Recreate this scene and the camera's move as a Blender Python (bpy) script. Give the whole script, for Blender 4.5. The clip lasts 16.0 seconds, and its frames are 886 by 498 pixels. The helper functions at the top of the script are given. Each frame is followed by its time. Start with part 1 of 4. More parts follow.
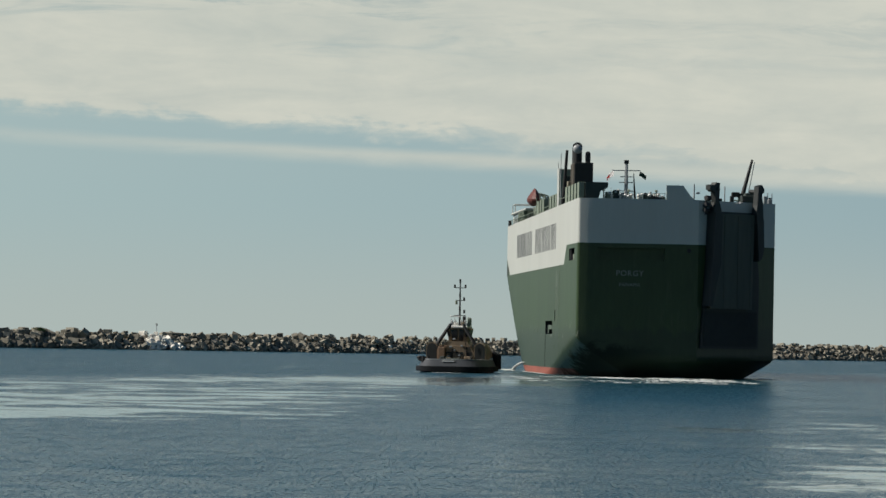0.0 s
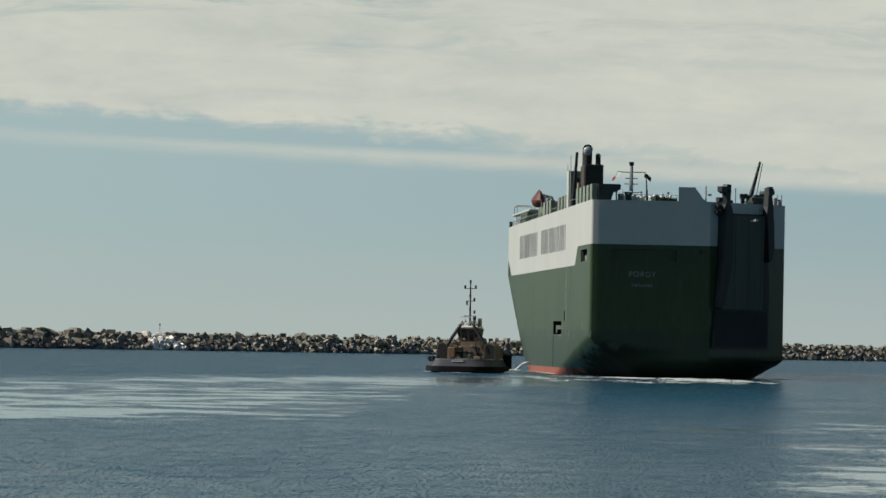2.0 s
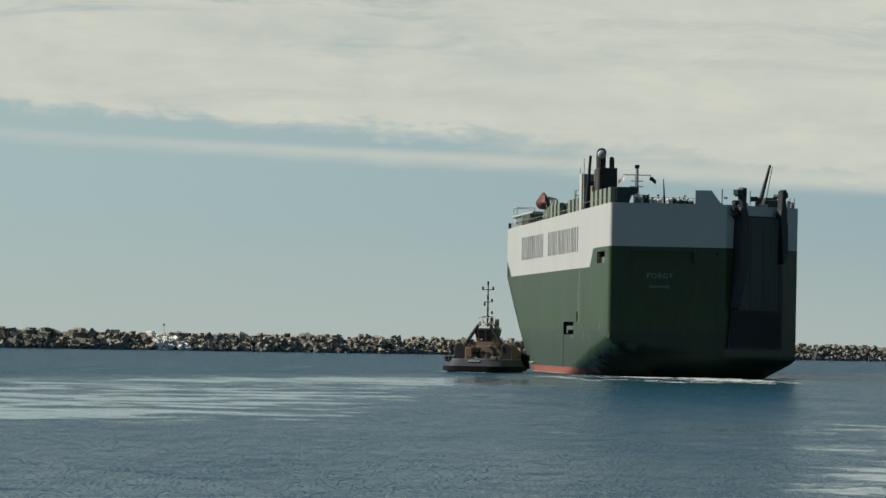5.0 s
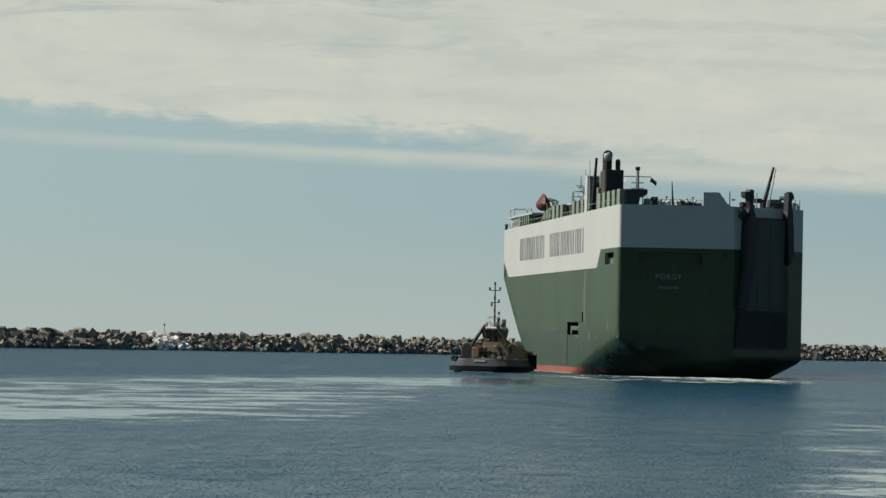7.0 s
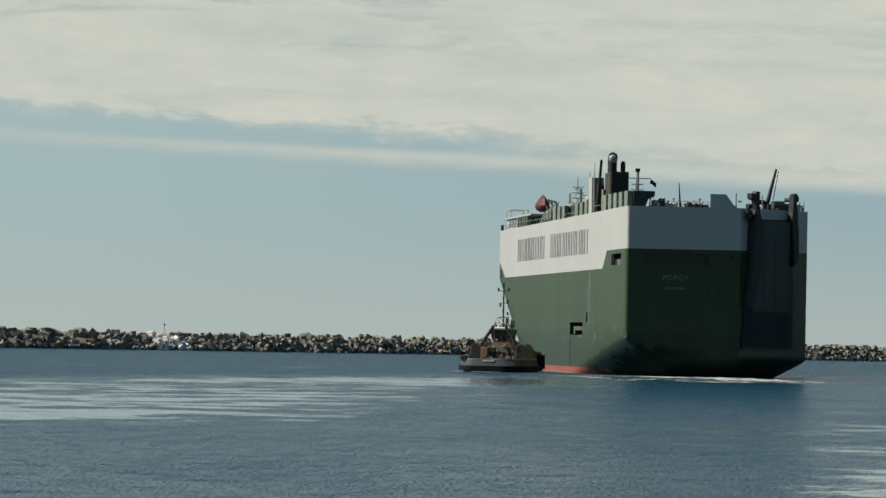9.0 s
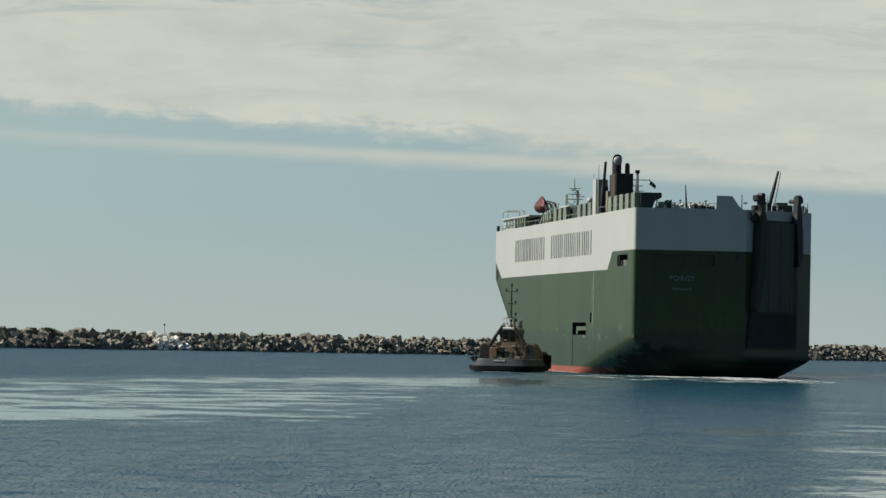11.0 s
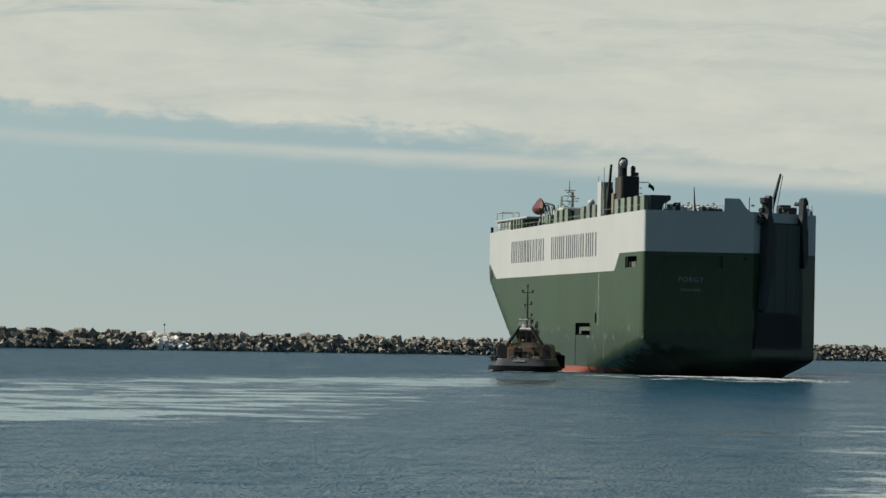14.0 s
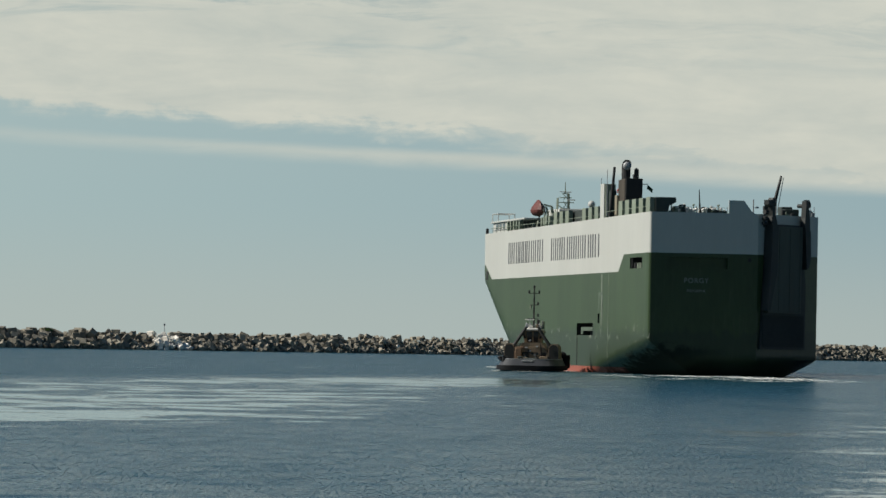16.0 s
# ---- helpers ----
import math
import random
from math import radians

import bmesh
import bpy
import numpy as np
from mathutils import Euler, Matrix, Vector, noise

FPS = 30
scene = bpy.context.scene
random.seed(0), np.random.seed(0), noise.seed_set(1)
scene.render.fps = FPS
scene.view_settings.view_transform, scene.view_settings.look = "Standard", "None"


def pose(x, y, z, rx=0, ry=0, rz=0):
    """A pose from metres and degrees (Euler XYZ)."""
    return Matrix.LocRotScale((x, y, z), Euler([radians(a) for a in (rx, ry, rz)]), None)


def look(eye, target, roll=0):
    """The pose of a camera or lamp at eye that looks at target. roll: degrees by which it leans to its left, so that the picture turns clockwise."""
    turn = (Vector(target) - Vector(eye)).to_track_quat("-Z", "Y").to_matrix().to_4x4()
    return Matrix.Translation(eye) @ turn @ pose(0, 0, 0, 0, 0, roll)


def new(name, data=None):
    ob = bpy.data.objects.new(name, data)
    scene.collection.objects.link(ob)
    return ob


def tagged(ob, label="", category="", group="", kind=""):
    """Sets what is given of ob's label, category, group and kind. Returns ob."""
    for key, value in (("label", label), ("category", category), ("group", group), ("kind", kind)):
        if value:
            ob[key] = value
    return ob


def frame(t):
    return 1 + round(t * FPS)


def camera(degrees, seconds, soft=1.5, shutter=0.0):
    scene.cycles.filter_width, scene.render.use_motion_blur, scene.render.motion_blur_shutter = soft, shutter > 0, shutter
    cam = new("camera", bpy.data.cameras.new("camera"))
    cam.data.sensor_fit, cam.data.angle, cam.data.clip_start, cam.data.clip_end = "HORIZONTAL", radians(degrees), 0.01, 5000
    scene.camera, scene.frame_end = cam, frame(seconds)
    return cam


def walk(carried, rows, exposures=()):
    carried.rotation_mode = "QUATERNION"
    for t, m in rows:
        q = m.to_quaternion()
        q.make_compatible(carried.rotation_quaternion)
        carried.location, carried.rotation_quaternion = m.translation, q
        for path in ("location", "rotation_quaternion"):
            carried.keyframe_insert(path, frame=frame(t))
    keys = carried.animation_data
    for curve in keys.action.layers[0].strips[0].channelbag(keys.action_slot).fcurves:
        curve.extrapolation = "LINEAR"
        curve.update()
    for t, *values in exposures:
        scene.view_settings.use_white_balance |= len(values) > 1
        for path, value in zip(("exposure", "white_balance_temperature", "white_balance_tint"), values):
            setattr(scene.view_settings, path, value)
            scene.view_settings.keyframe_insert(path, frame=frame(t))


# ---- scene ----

# ---------- camera: on a quay, 5.5 m above the water, long lens, a slight pan in the first seconds ----------
EYE = (0.0, 0.0, 5.533)
FOCAL = 8761.3
cam = camera(10.227, 16.0, soft=1.5)


def view(shift):
    """Aim of the camera; shift turns it a little to the right."""
    return look(EYE, (shift * 1000 / FOCAL, 1000, EYE[2] + 1000 * 159 / FOCAL), 1.082)


walk(cam, [(t, view(s)) for t, s in (
    (0, 13.9), (0.5, 12.1), (1.0, 10.7), (1.5, 9.6), (2.0, 8.3), (2.5, 6.3), (3.0, 4.7), (3.5, 3.3), (4.0, 2.5),
    (5.0, 0.9), (6.3, 0.0), (9, 0.0), (12, 0.0), (16, 0.0))])

# ---------- world and sun ----------
SUN_AZ, SUN_EL = radians(-90.5), radians(40)     # clockwise from the view's direction, height


def link(nt, a, b):
    nt.links.new(a, b)


def math_node(nt, op, a, b=None, c=None, clamp=False):
    n = nt.nodes.new("ShaderNodeMath")
    n.operation, n.use_clamp = op, clamp
    for i, v in enumerate((a, b, c)):
        if v is None:
            continue
        if isinstance(v, (int, float)):
            n.inputs[i].default_value = v
        else:
            nt.links.new(v, n.inputs[i])
    return n.outputs[0]


def mix_colour(nt, fac, a, b, blend="MIX"):
    n = nt.nodes.new("ShaderNodeMix")
    n.data_type, n.blend_type = "RGBA", blend
    for sock, v in ((n.inputs[0], fac), (n.inputs[6], a), (n.inputs[7], b)):
        if isinstance(v, (int, float)):
            sock.default_value = v
        elif isinstance(v, tuple):
            sock.default_value = (*v, 1)
        else:
            nt.links.new(v, sock)
    return n.outputs[2]


def smooth(nt, v, lo, hi):
    n = nt.nodes.new("ShaderNodeMapRange")
    n.interpolation_type = "SMOOTHSTEP"
    nt.links.new(v, n.inputs[0])
    n.inputs[1].default_value, n.inputs[2].default_value = lo, hi
    return n.outputs[0]


def noise_node(nt, vec, scale, detail=4.0, rough=0.5, distort=0.0):
    n = nt.nodes.new("ShaderNodeTexNoise")
    n.inputs["Scale"].default_value = scale
    n.inputs["Detail"].default_value = detail
    n.inputs["Roughness"].default_value = rough
    n.inputs["Distortion"].default_value = distort
    if vec is not None:
        nt.links.new(vec, n.inputs["Vector"])
    return n.outputs["Fac"]


def mapping(nt, vec, scale=(1, 1, 1), rot=(0, 0, 0), loc=(0, 0, 0)):
    n = nt.nodes.new("ShaderNodeMapping")
    n.inputs["Scale"].default_value, n.inputs["Rotation"].default_value, n.inputs["Location"].default_value = scale, rot, loc
    nt.links.new(vec, n.inputs["Vector"])
    return n.outputs[0]


def build_world():
    w = bpy.data.worlds.new("sky")
    scene.world = w
    w.use_nodes = True
    nt = w.node_tree
    nt.nodes.clear()
    sky = nt.nodes.new("ShaderNodeTexSky")
    sky.sky_type, sky.sun_disc = "NISHITA", False
    sky.sun_elevation, sky.sun_rotation = SUN_EL, SUN_AZ
    sky.air_density, sky.dust_density, sky.ozone_density, sky.altitude = 1.0, 0.6, 1.5, 0
    tc = nt.nodes.new("ShaderNodeTexCoord")
    d = tc.outputs["Generated"]
    sep = nt.nodes.new("ShaderNodeSeparateXYZ")
    link(nt, d, sep.inputs[0])
    x, z = sep.outputs[0], sep.outputs[2]
    # a bank of stratus whose frayed lower edge slopes down to the right, over a long thin streak that widens into it
    wide = noise_node(nt, mapping(nt, d, (7, 7, 95), loc=(0.4, 0.2, 0.9)), 1.0, 6, 0.55, 0.8)
    fine = noise_node(nt, mapping(nt, d, (24, 24, 150), loc=(3, 1, 2)), 1.0, 8, 0.6, 0.8)
    puffs = noise_node(nt, mapping(nt, d, (75, 75, 190), loc=(1, 5, 2)), 1.0, 6, 0.6, 0.3)
    cx = math_node(nt, "MINIMUM", math_node(nt, "MAXIMUM", x, -0.15), 0.15)
    right = math_node(nt, "MAXIMUM", cx, 0.0)
    shake = math_node(nt, "MULTIPLY", math_node(nt, "SUBTRACT", wide, 0.5), 0.004)
    fray = math_node(nt, "ADD", shake, math_node(nt, "MULTIPLY", math_node(nt, "SUBTRACT", puffs, 0.5), 0.011))
    zs = math_node(nt, "ADD", z, math_node(nt, "ADD", math_node(nt, "MULTIPLY", shake, 0.4), math_node(nt, "MULTIPLY", math_node(nt, "SUBTRACT", fine, 0.5), 0.0022)))
    zb = math_node(nt, "ADD", z, fray)
    lower = math_node(nt, "SUBTRACT", zs, math_node(nt, "ADD", math_node(nt, "MULTIPLY", cx, -0.044), 0.0354))
    upper = math_node(nt, "SUBTRACT", zs, math_node(nt, "ADD", math_node(nt, "MULTIPLY", cx, -0.036), 0.0371))
    bank = math_node(nt, "SUBTRACT", zb, math_node(nt, "ADD", math_node(nt, "ADD", math_node(nt, "MULTIPLY", cx, -0.031), 0.0417), math_node(nt, "MULTIPLY", right, -0.075)))
    wisps = noise_node(nt, mapping(nt, d, (26, 26, 190), rot=(0, 0.06, 0), loc=(2, 7, 4)), 1.0, 7, 0.62, 1.2)
    edge = smooth(nt, math_node(nt, "ADD", bank, math_node(nt, "MULTIPLY", math_node(nt, "SUBTRACT", wisps, 0.5), 0.007)), -0.0022, 0.0024)
    above = smooth(nt, lower, -0.0022, 0.0012)
    gap = math_node(nt, "MULTIPLY", smooth(nt, upper, -0.0006, 0.0014), math_node(nt, "SUBTRACT", 1.0, edge))
    gap = math_node(nt, "MULTIPLY", gap, math_node(nt, "SUBTRACT", 1.0, math_node(nt, "MULTIPLY", smooth(nt, cx, -0.01, 0.05), 0.65)))
    thin = math_node(nt, "ADD", 0.35, math_node(nt, "MULTIPLY", smooth(nt, cx, -0.09, 0.03), 0.5))
    thin = math_node(nt, "MAXIMUM", thin, edge)
    top = math_node(nt, "SUBTRACT", 1.0, smooth(nt, z, 0.07, 0.12))
    holes = math_node(nt, "SUBTRACT", 1.0, math_node(nt, "MULTIPLY", smooth(nt, math_node(nt, "ADD", math_node(nt, "MULTIPLY", wide, 0.4), math_node(nt, "MULTIPLY", wisps, 0.6)), 0.49, 0.64), math_node(nt, "MULTIPLY", smooth(nt, z, 0.051, 0.061), math_node(nt, "ADD", 0.3, math_node(nt, "MULTIPLY", math_node(nt, "SUBTRACT", 1.0, smooth(nt, cx, -0.06, 0.03)), 0.55)))))
    cover = math_node(nt, "MULTIPLY", math_node(nt, "MULTIPLY", above, top), holes)
    cover = math_node(nt, "MULTIPLY", math_node(nt, "MULTIPLY", cover, thin), math_node(nt, "SUBTRACT", 1.0, gap))
    tone = nt.nodes.new("ShaderNodeMapRange")
    link(nt, math_node(nt, "ADD", math_node(nt, "MULTIPLY", fine, 0.6), math_node(nt, "MULTIPLY", puffs, 0.4)), tone.inputs[0])
    tone.inputs[1].default_value, tone.inputs[2].default_value = 0.34, 0.66
    cloud = mix_colour(nt, tone.outputs[0], (0.51, 0.545, 0.495), (0.625, 0.635, 0.553))
    clear = mix_colour(nt, 1.0, sky.outputs[0], (SKY_K * SKY_T[0], SKY_K * SKY_T[1], SKY_K * SKY_T[2]), "MULTIPLY")
    # grey haze near the horizon
    haze = math_node(nt, "SUBTRACT", 1.0, smooth(nt, z, 0.04, 0.12))
    clear = mix_colour(nt, math_node(nt, "MULTIPLY", haze, 0.95), clear, mix_colour(nt, smooth(nt, x, -0.3, 0.3), HAZE_SUN, HAZE))
    low = math_node(nt, "SUBTRACT", 1.0, smooth(nt, z, 0.0, 0.03))
    clear = mix_colour(nt, math_node(nt, "MULTIPLY", low, 0.7), clear, HAZE_LOW)
    both = mix_colour(nt, cover, clear, cloud)
    bg = nt.nodes.new("ShaderNodeBackground")
    bg.inputs[1].default_value = 1.0
    out = nt.nodes.new("ShaderNodeOutputWorld")
    link(nt, both, bg.inputs[0])
    link(nt, bg.outputs[0], out.inputs[0])


SKY_K, SKY_T = 0.029, (0.56, 0.98, 1.25)
HAZE_SUN, HAZE, HAZE_LOW = (0.42, 0.535, 0.525), (0.275, 0.39, 0.43), (0.43, 0.48, 0.445)
build_world()

sun_data = bpy.data.lights.new("sun", "SUN")
sun_data.energy, sun_data.angle, sun_data.color = 5.0, radians(0.53), (1.0, 0.95, 0.86)
sun = new("sun", sun_data)
sun.matrix_world = look((0, 0, 0), (-math.sin(SUN_AZ) * math.cos(SUN_EL), -math.cos(SUN_AZ) * math.cos(SUN_EL), -math.sin(SUN_EL)))


# ---------- materials ----------
def material(name, colour, rough=0.6, metal=0.0, vary=0.25, scale=1.0, stretch=(1, 1, 1), dirt=None, dirt_amount=0.4,
             bump=0.0, bump_scale=8.0, by_object=0.0, spec=0.5, island=0.0, low=None, scuff=None, shade_grime=None):
    """Paint, stone or metal: a base colour with two scales of variation, dirt, and a fine relief."""
    m = bpy.data.materials.new(name)
    m.use_nodes = True
    nt = m.node_tree
    b = nt.nodes["Principled BSDF"]
    b.inputs["Roughness"].default_value, b.inputs["Metallic"].default_value = rough, metal
    b.inputs["Specular IOR Level"].default_value = spec
    tc = nt.nodes.new("ShaderNodeTexCoord")
    v = mapping(nt, tc.outputs["Object"], stretch)
    big = noise_node(nt, v, 0.12 * scale, 5, 0.6)
    small = noise_node(nt, v, 1.3 * scale, 6, 0.65)
    blend = math_node(nt, "ADD", math_node(nt, "MULTIPLY", big, 0.6), math_node(nt, "MULTIPLY", small, 0.4))
    lo, hi = tuple(c * (1 - vary) for c in colour), tuple(min(1, c * (1 + vary)) for c in colour)
    col = mix_colour(nt, smooth(nt, blend, 0.3, 0.7), lo, hi)
    if dirt:
        streaks = noise_node(nt, mapping(nt, tc.outputs["Object"], (stretch[0] * 2, stretch[1] * 2, stretch[2] * 0.6), loc=(7, 3, 1)), 0.5 * scale, 7, 0.7)
        col = mix_colour(nt, math_node(nt, "MULTIPLY", smooth(nt, streaks, 0.52, 0.72), dirt_amount), col, dirt)
    sz = nt.nodes.new("ShaderNodeSeparateXYZ")
    link(nt, tc.outputs["Object"], sz.inputs[0])
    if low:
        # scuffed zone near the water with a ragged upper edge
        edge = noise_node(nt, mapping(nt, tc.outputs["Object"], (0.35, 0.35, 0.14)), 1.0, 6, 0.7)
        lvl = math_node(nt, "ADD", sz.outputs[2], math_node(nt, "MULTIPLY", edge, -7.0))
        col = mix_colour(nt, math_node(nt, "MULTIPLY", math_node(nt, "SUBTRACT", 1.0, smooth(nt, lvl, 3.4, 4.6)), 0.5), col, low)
    if scuff:
        # short pale scrapes left by fenders, in a ragged belt above the water
        marks = noise_node(nt, mapping(nt, tc.outputs["Object"], (0.30, 0.9, 0.55), loc=(5, 2, 8)), 1.0, 5, 0.7, 0.6)
        belt_mask = math_node(nt, "MULTIPLY", smooth(nt, lvl, 1.0, 3.2), math_node(nt, "SUBTRACT", 1.0, smooth(nt, lvl, 3.6, 6.0)))
        belt_mask = math_node(nt, "MULTIPLY", belt_mask, smooth(nt, sz.outputs[1], -2.0, -0.3))
        col = mix_colour(nt, math_node(nt, "MULTIPLY", math_node(nt, "MULTIPLY", smooth(nt, marks, 0.57, 0.66), belt_mask), 0.7), col, scuff)
    if shade_grime:
        # black grime with a ragged edge; also paints the shade under the stern overhang
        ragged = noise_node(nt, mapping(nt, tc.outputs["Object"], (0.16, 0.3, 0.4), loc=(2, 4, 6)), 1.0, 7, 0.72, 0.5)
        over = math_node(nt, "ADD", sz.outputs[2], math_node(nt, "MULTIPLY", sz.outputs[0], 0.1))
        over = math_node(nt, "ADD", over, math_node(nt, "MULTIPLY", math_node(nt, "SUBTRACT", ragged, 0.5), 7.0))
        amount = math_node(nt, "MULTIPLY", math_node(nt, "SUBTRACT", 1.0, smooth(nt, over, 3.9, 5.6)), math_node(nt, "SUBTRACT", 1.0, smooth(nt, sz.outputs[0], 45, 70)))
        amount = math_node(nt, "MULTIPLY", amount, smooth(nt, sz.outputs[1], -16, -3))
        col = mix_colour(nt, math_node(nt, "MULTIPLY", amount, 0.85), col, shade_grime)
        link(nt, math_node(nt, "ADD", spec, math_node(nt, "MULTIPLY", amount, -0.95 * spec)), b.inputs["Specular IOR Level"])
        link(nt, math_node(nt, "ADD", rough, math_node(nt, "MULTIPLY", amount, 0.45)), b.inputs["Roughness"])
    if by_object or island:
        if by_object:
            r = nt.nodes.new("ShaderNodeObjectInfo").outputs["Random"]
        else:
            r = nt.nodes.new("ShaderNodeNewGeometry").outputs["Random Per Island"]
        k = math_node(nt, "ADD", math_node(nt, "MULTIPLY", r, 2 * (by_object or island)), 1 - (by_object or island))
        n = nt.nodes.new("ShaderNodeVectorMath")
        n.operation = "SCALE"
        link(nt, col, n.inputs[0])
        link(nt, k, n.inputs["Scale"])
        col = n.outputs[0]
    link(nt, col, b.inputs["Base Color"])
    if bump:
        bn = nt.nodes.new("ShaderNodeBump")
        bn.inputs["Strength"].default_value, bn.inputs["Distance"].default_value = bump, 0.1
        link(nt, noise_node(nt, tc.outputs["Object"], bump_scale, 5, 0.6), bn.inputs["Height"])
        link(nt, bn.outputs[0], b.inputs["Normal"])
    return m


def water_material():
    m = bpy.data.materials.new("harbour_water")
    m.use_nodes = True
    nt = m.node_tree
    b = nt.nodes["Principled BSDF"]
    b.inputs["Base Color"].default_value = (0.011, 0.053, 0.071, 1)
    b.inputs["IOR"].default_value = 1.33
    tc = nt.nodes.new("ShaderNodeTexCoord")
    p = tc.outputs["Object"]
    # slicks: calm streaks lying across the harbour
    slick = noise_node(nt, mapping(nt, p, (0.0065, 0.0085, 1), rot=(0, 0, 0.1), loc=(1.3, 0.4, 0)), 1.0, 3, 0.55, 0.4)
    streaks = noise_node(nt, mapping(nt, p, (0.05, 0.042, 1), rot=(0, 0, -0.2), loc=(5, 9, 0)), 1.0, 7, 0.68, 0.8)
    flecks = noise_node(nt, mapping(nt, p, (0.11, 0.062, 1), loc=(4, 2, 0)), 1.0, 6, 0.62, 0.3)
    speck = noise_node(nt, mapping(nt, p, (1.6, 0.35, 1), loc=(7, 3, 0)), 1.0, 4, 0.6, 0.2)
    sep = nt.nodes.new("ShaderNodeSeparateXYZ")
    link(nt, p, sep.inputs[0])
    px, py = sep.outputs[0], sep.outputs[1]
    # a sheltered tongue of calmer water off the far bank, and a smaller one near the quay
    wob = math_node(nt, "MULTIPLY", math_node(nt, "SUBTRACT", streaks, 0.5), 160.0)
    wy = math_node(nt, "ADD", py, wob)
    tongue = math_node(nt, "MULTIPLY", smooth(nt, math_node(nt, "SUBTRACT", wy, math_node(nt, "MULTIPLY", px, 2.0)), 305, 385), math_node(nt, "SUBTRACT", 1.0, smooth(nt, math_node(nt, "SUBTRACT", wy, math_node(nt, "MULTIPLY", math_node(nt, "ADD", px, 35.0), 2.8)), 560, 680)))
    tongue = math_node(nt, "MULTIPLY", tongue, math_node(nt, "SUBTRACT", 1.0, smooth(nt, math_node(nt, "ADD", px, math_node(nt, "MULTIPLY", math_node(nt, "SUBTRACT", 350.0, py), 0.085)), -24, 6)))
    dip = math_node(nt, "MULTIPLY", smooth(nt, wy, 400, 450), math_node(nt, "SUBTRACT", 1.0, smooth(nt, wy, 560, 640)))
    tongue = math_node(nt, "MULTIPLY", tongue, math_node(nt, "SUBTRACT", 1.0, math_node(nt, "MULTIPLY", dip, 0.32)))
    ruffled = smooth(nt, math_node(nt, "SUBTRACT", wy, math_node(nt, "MULTIPLY", math_node(nt, "ADD", px, 35.0), 2.8)), 600, 720)
    near = math_node(nt, "MULTIPLY", smooth(nt, math_node(nt, "ADD", px, math_node(nt, "MULTIPLY", wob, 0.06)), 12, 24), math_node(nt, "SUBTRACT", 1.0, smooth(nt, wy, 200, 420)))
    shelter = math_node(nt, "MAXIMUM", tongue, math_node(nt, "MULTIPLY", near, 0.76))
    calm = math_node(nt, "ADD", math_node(nt, "MULTIPLY", slick, 0.20), math_node(nt, "MULTIPLY", streaks, 0.30))
    calm = math_node(nt, "ADD", calm, math_node(nt, "MULTIPLY", flecks, 0.40))
    calm = math_node(nt, "ADD", calm, math_node(nt, "MULTIPLY", speck, 0.10))
    calm = math_node(nt, "ADD", calm, math_node(nt, "MULTIPLY", shelter, 0.128))
    calm = smooth(nt, calm, 0.563, 0.628)
    # wind ripples too fine to model: patches of rougher and smoother facets at three sizes
    small = noise_node(nt, mapping(nt, p, (6.5, 0.9, 1)), 1.0, 4, 0.7, 0.2)
    middle = noise_node(nt, mapping(nt, p, (1.1, 0.20, 1), loc=(3, 3, 0)), 1.0, 5, 0.65, 0.3)
    large = noise_node(nt, mapping(nt, p, (0.10, 0.022, 1), loc=(8, 2, 0)), 1.0, 5, 0.6, 0.3)
    var = math_node(nt, "ADD", math_node(nt, "MULTIPLY", small, 0.70), math_node(nt, "MULTIPLY", middle, 0.18))
    var = math_node(nt, "ADD", var, math_node(nt, "MULTIPLY", large, 0.12))
    var = smooth(nt, var, 0.35, 0.66)
    ripple = noise_node(nt, mapping(nt, p, (3.6, 0.9, 1)), 1.0, 4, 0.6, 0.2)
    chop = noise_node(nt, mapping(nt, p, (0.3, 0.12, 1), loc=(2, 8, 0)), 1.0, 1.5, 0.5, 0.0)
    h = math_node(nt, "ADD", math_node(nt, "MULTIPLY", ripple, 0.2), math_node(nt, "MULTIPLY", chop, 1.6))
    bn = nt.nodes.new("ShaderNodeBump")
    bn.inputs["Distance"].default_value = 0.6
    link(nt, h, bn.inputs["Height"])
    rough = math_node(nt, "SUBTRACT", 1.0, calm)
    link(nt, math_node(nt, "ADD", 0.05, math_node(nt, "MULTIPLY", rough, 0.46)), bn.inputs["Strength"])
    link(nt, bn.outputs[0], b.inputs["Normal"])
    grain = math_node(nt, "ADD", math_node(nt, "ADD", 0.07, math_node(nt, "MULTIPLY", ruffled, 0.04)), math_node(nt, "MULTIPLY", var, 0.195))
    link(nt, math_node(nt, "ADD", 0.07, math_node(nt, "MULTIPLY", rough, grain)), b.inputs["Roughness"])
    return m


V = (1, 1, 0.12)     # streaks run down
GREEN = material("hull_green_paint", (0.038, 0.063, 0.025), 0.40, spec=0.31, vary=0.2, stretch=(1, 1, 0.3), dirt=(0.075, 0.10, 0.052), dirt_amount=0.45, bump=0.05, bump_scale=0.6, low=(0.021, 0.032, 0.024), scuff=(0.24, 0.26, 0.20), shade_grime=(0.017, 0.022, 0.020))
FADED = material("faded_green", (0.095, 0.125, 0.09), 0.6, vary=0.35, stretch=V, scale=2)
WHITE = material("hull_white_paint", (0.475, 0.48, 0.44), 0.5, spec=0.5, vary=0.05, stretch=V, dirt=(0.5, 0.46, 0.38), dirt_amount=0.25)
RED = material("boot_topping_red", (0.30, 0.085, 0.055), 0.6, vary=0.25, stretch=(0.5, 0.5, 1.5), dirt=(0.16, 0.10, 0.07), shade_grime=(0.017, 0.022, 0.020))
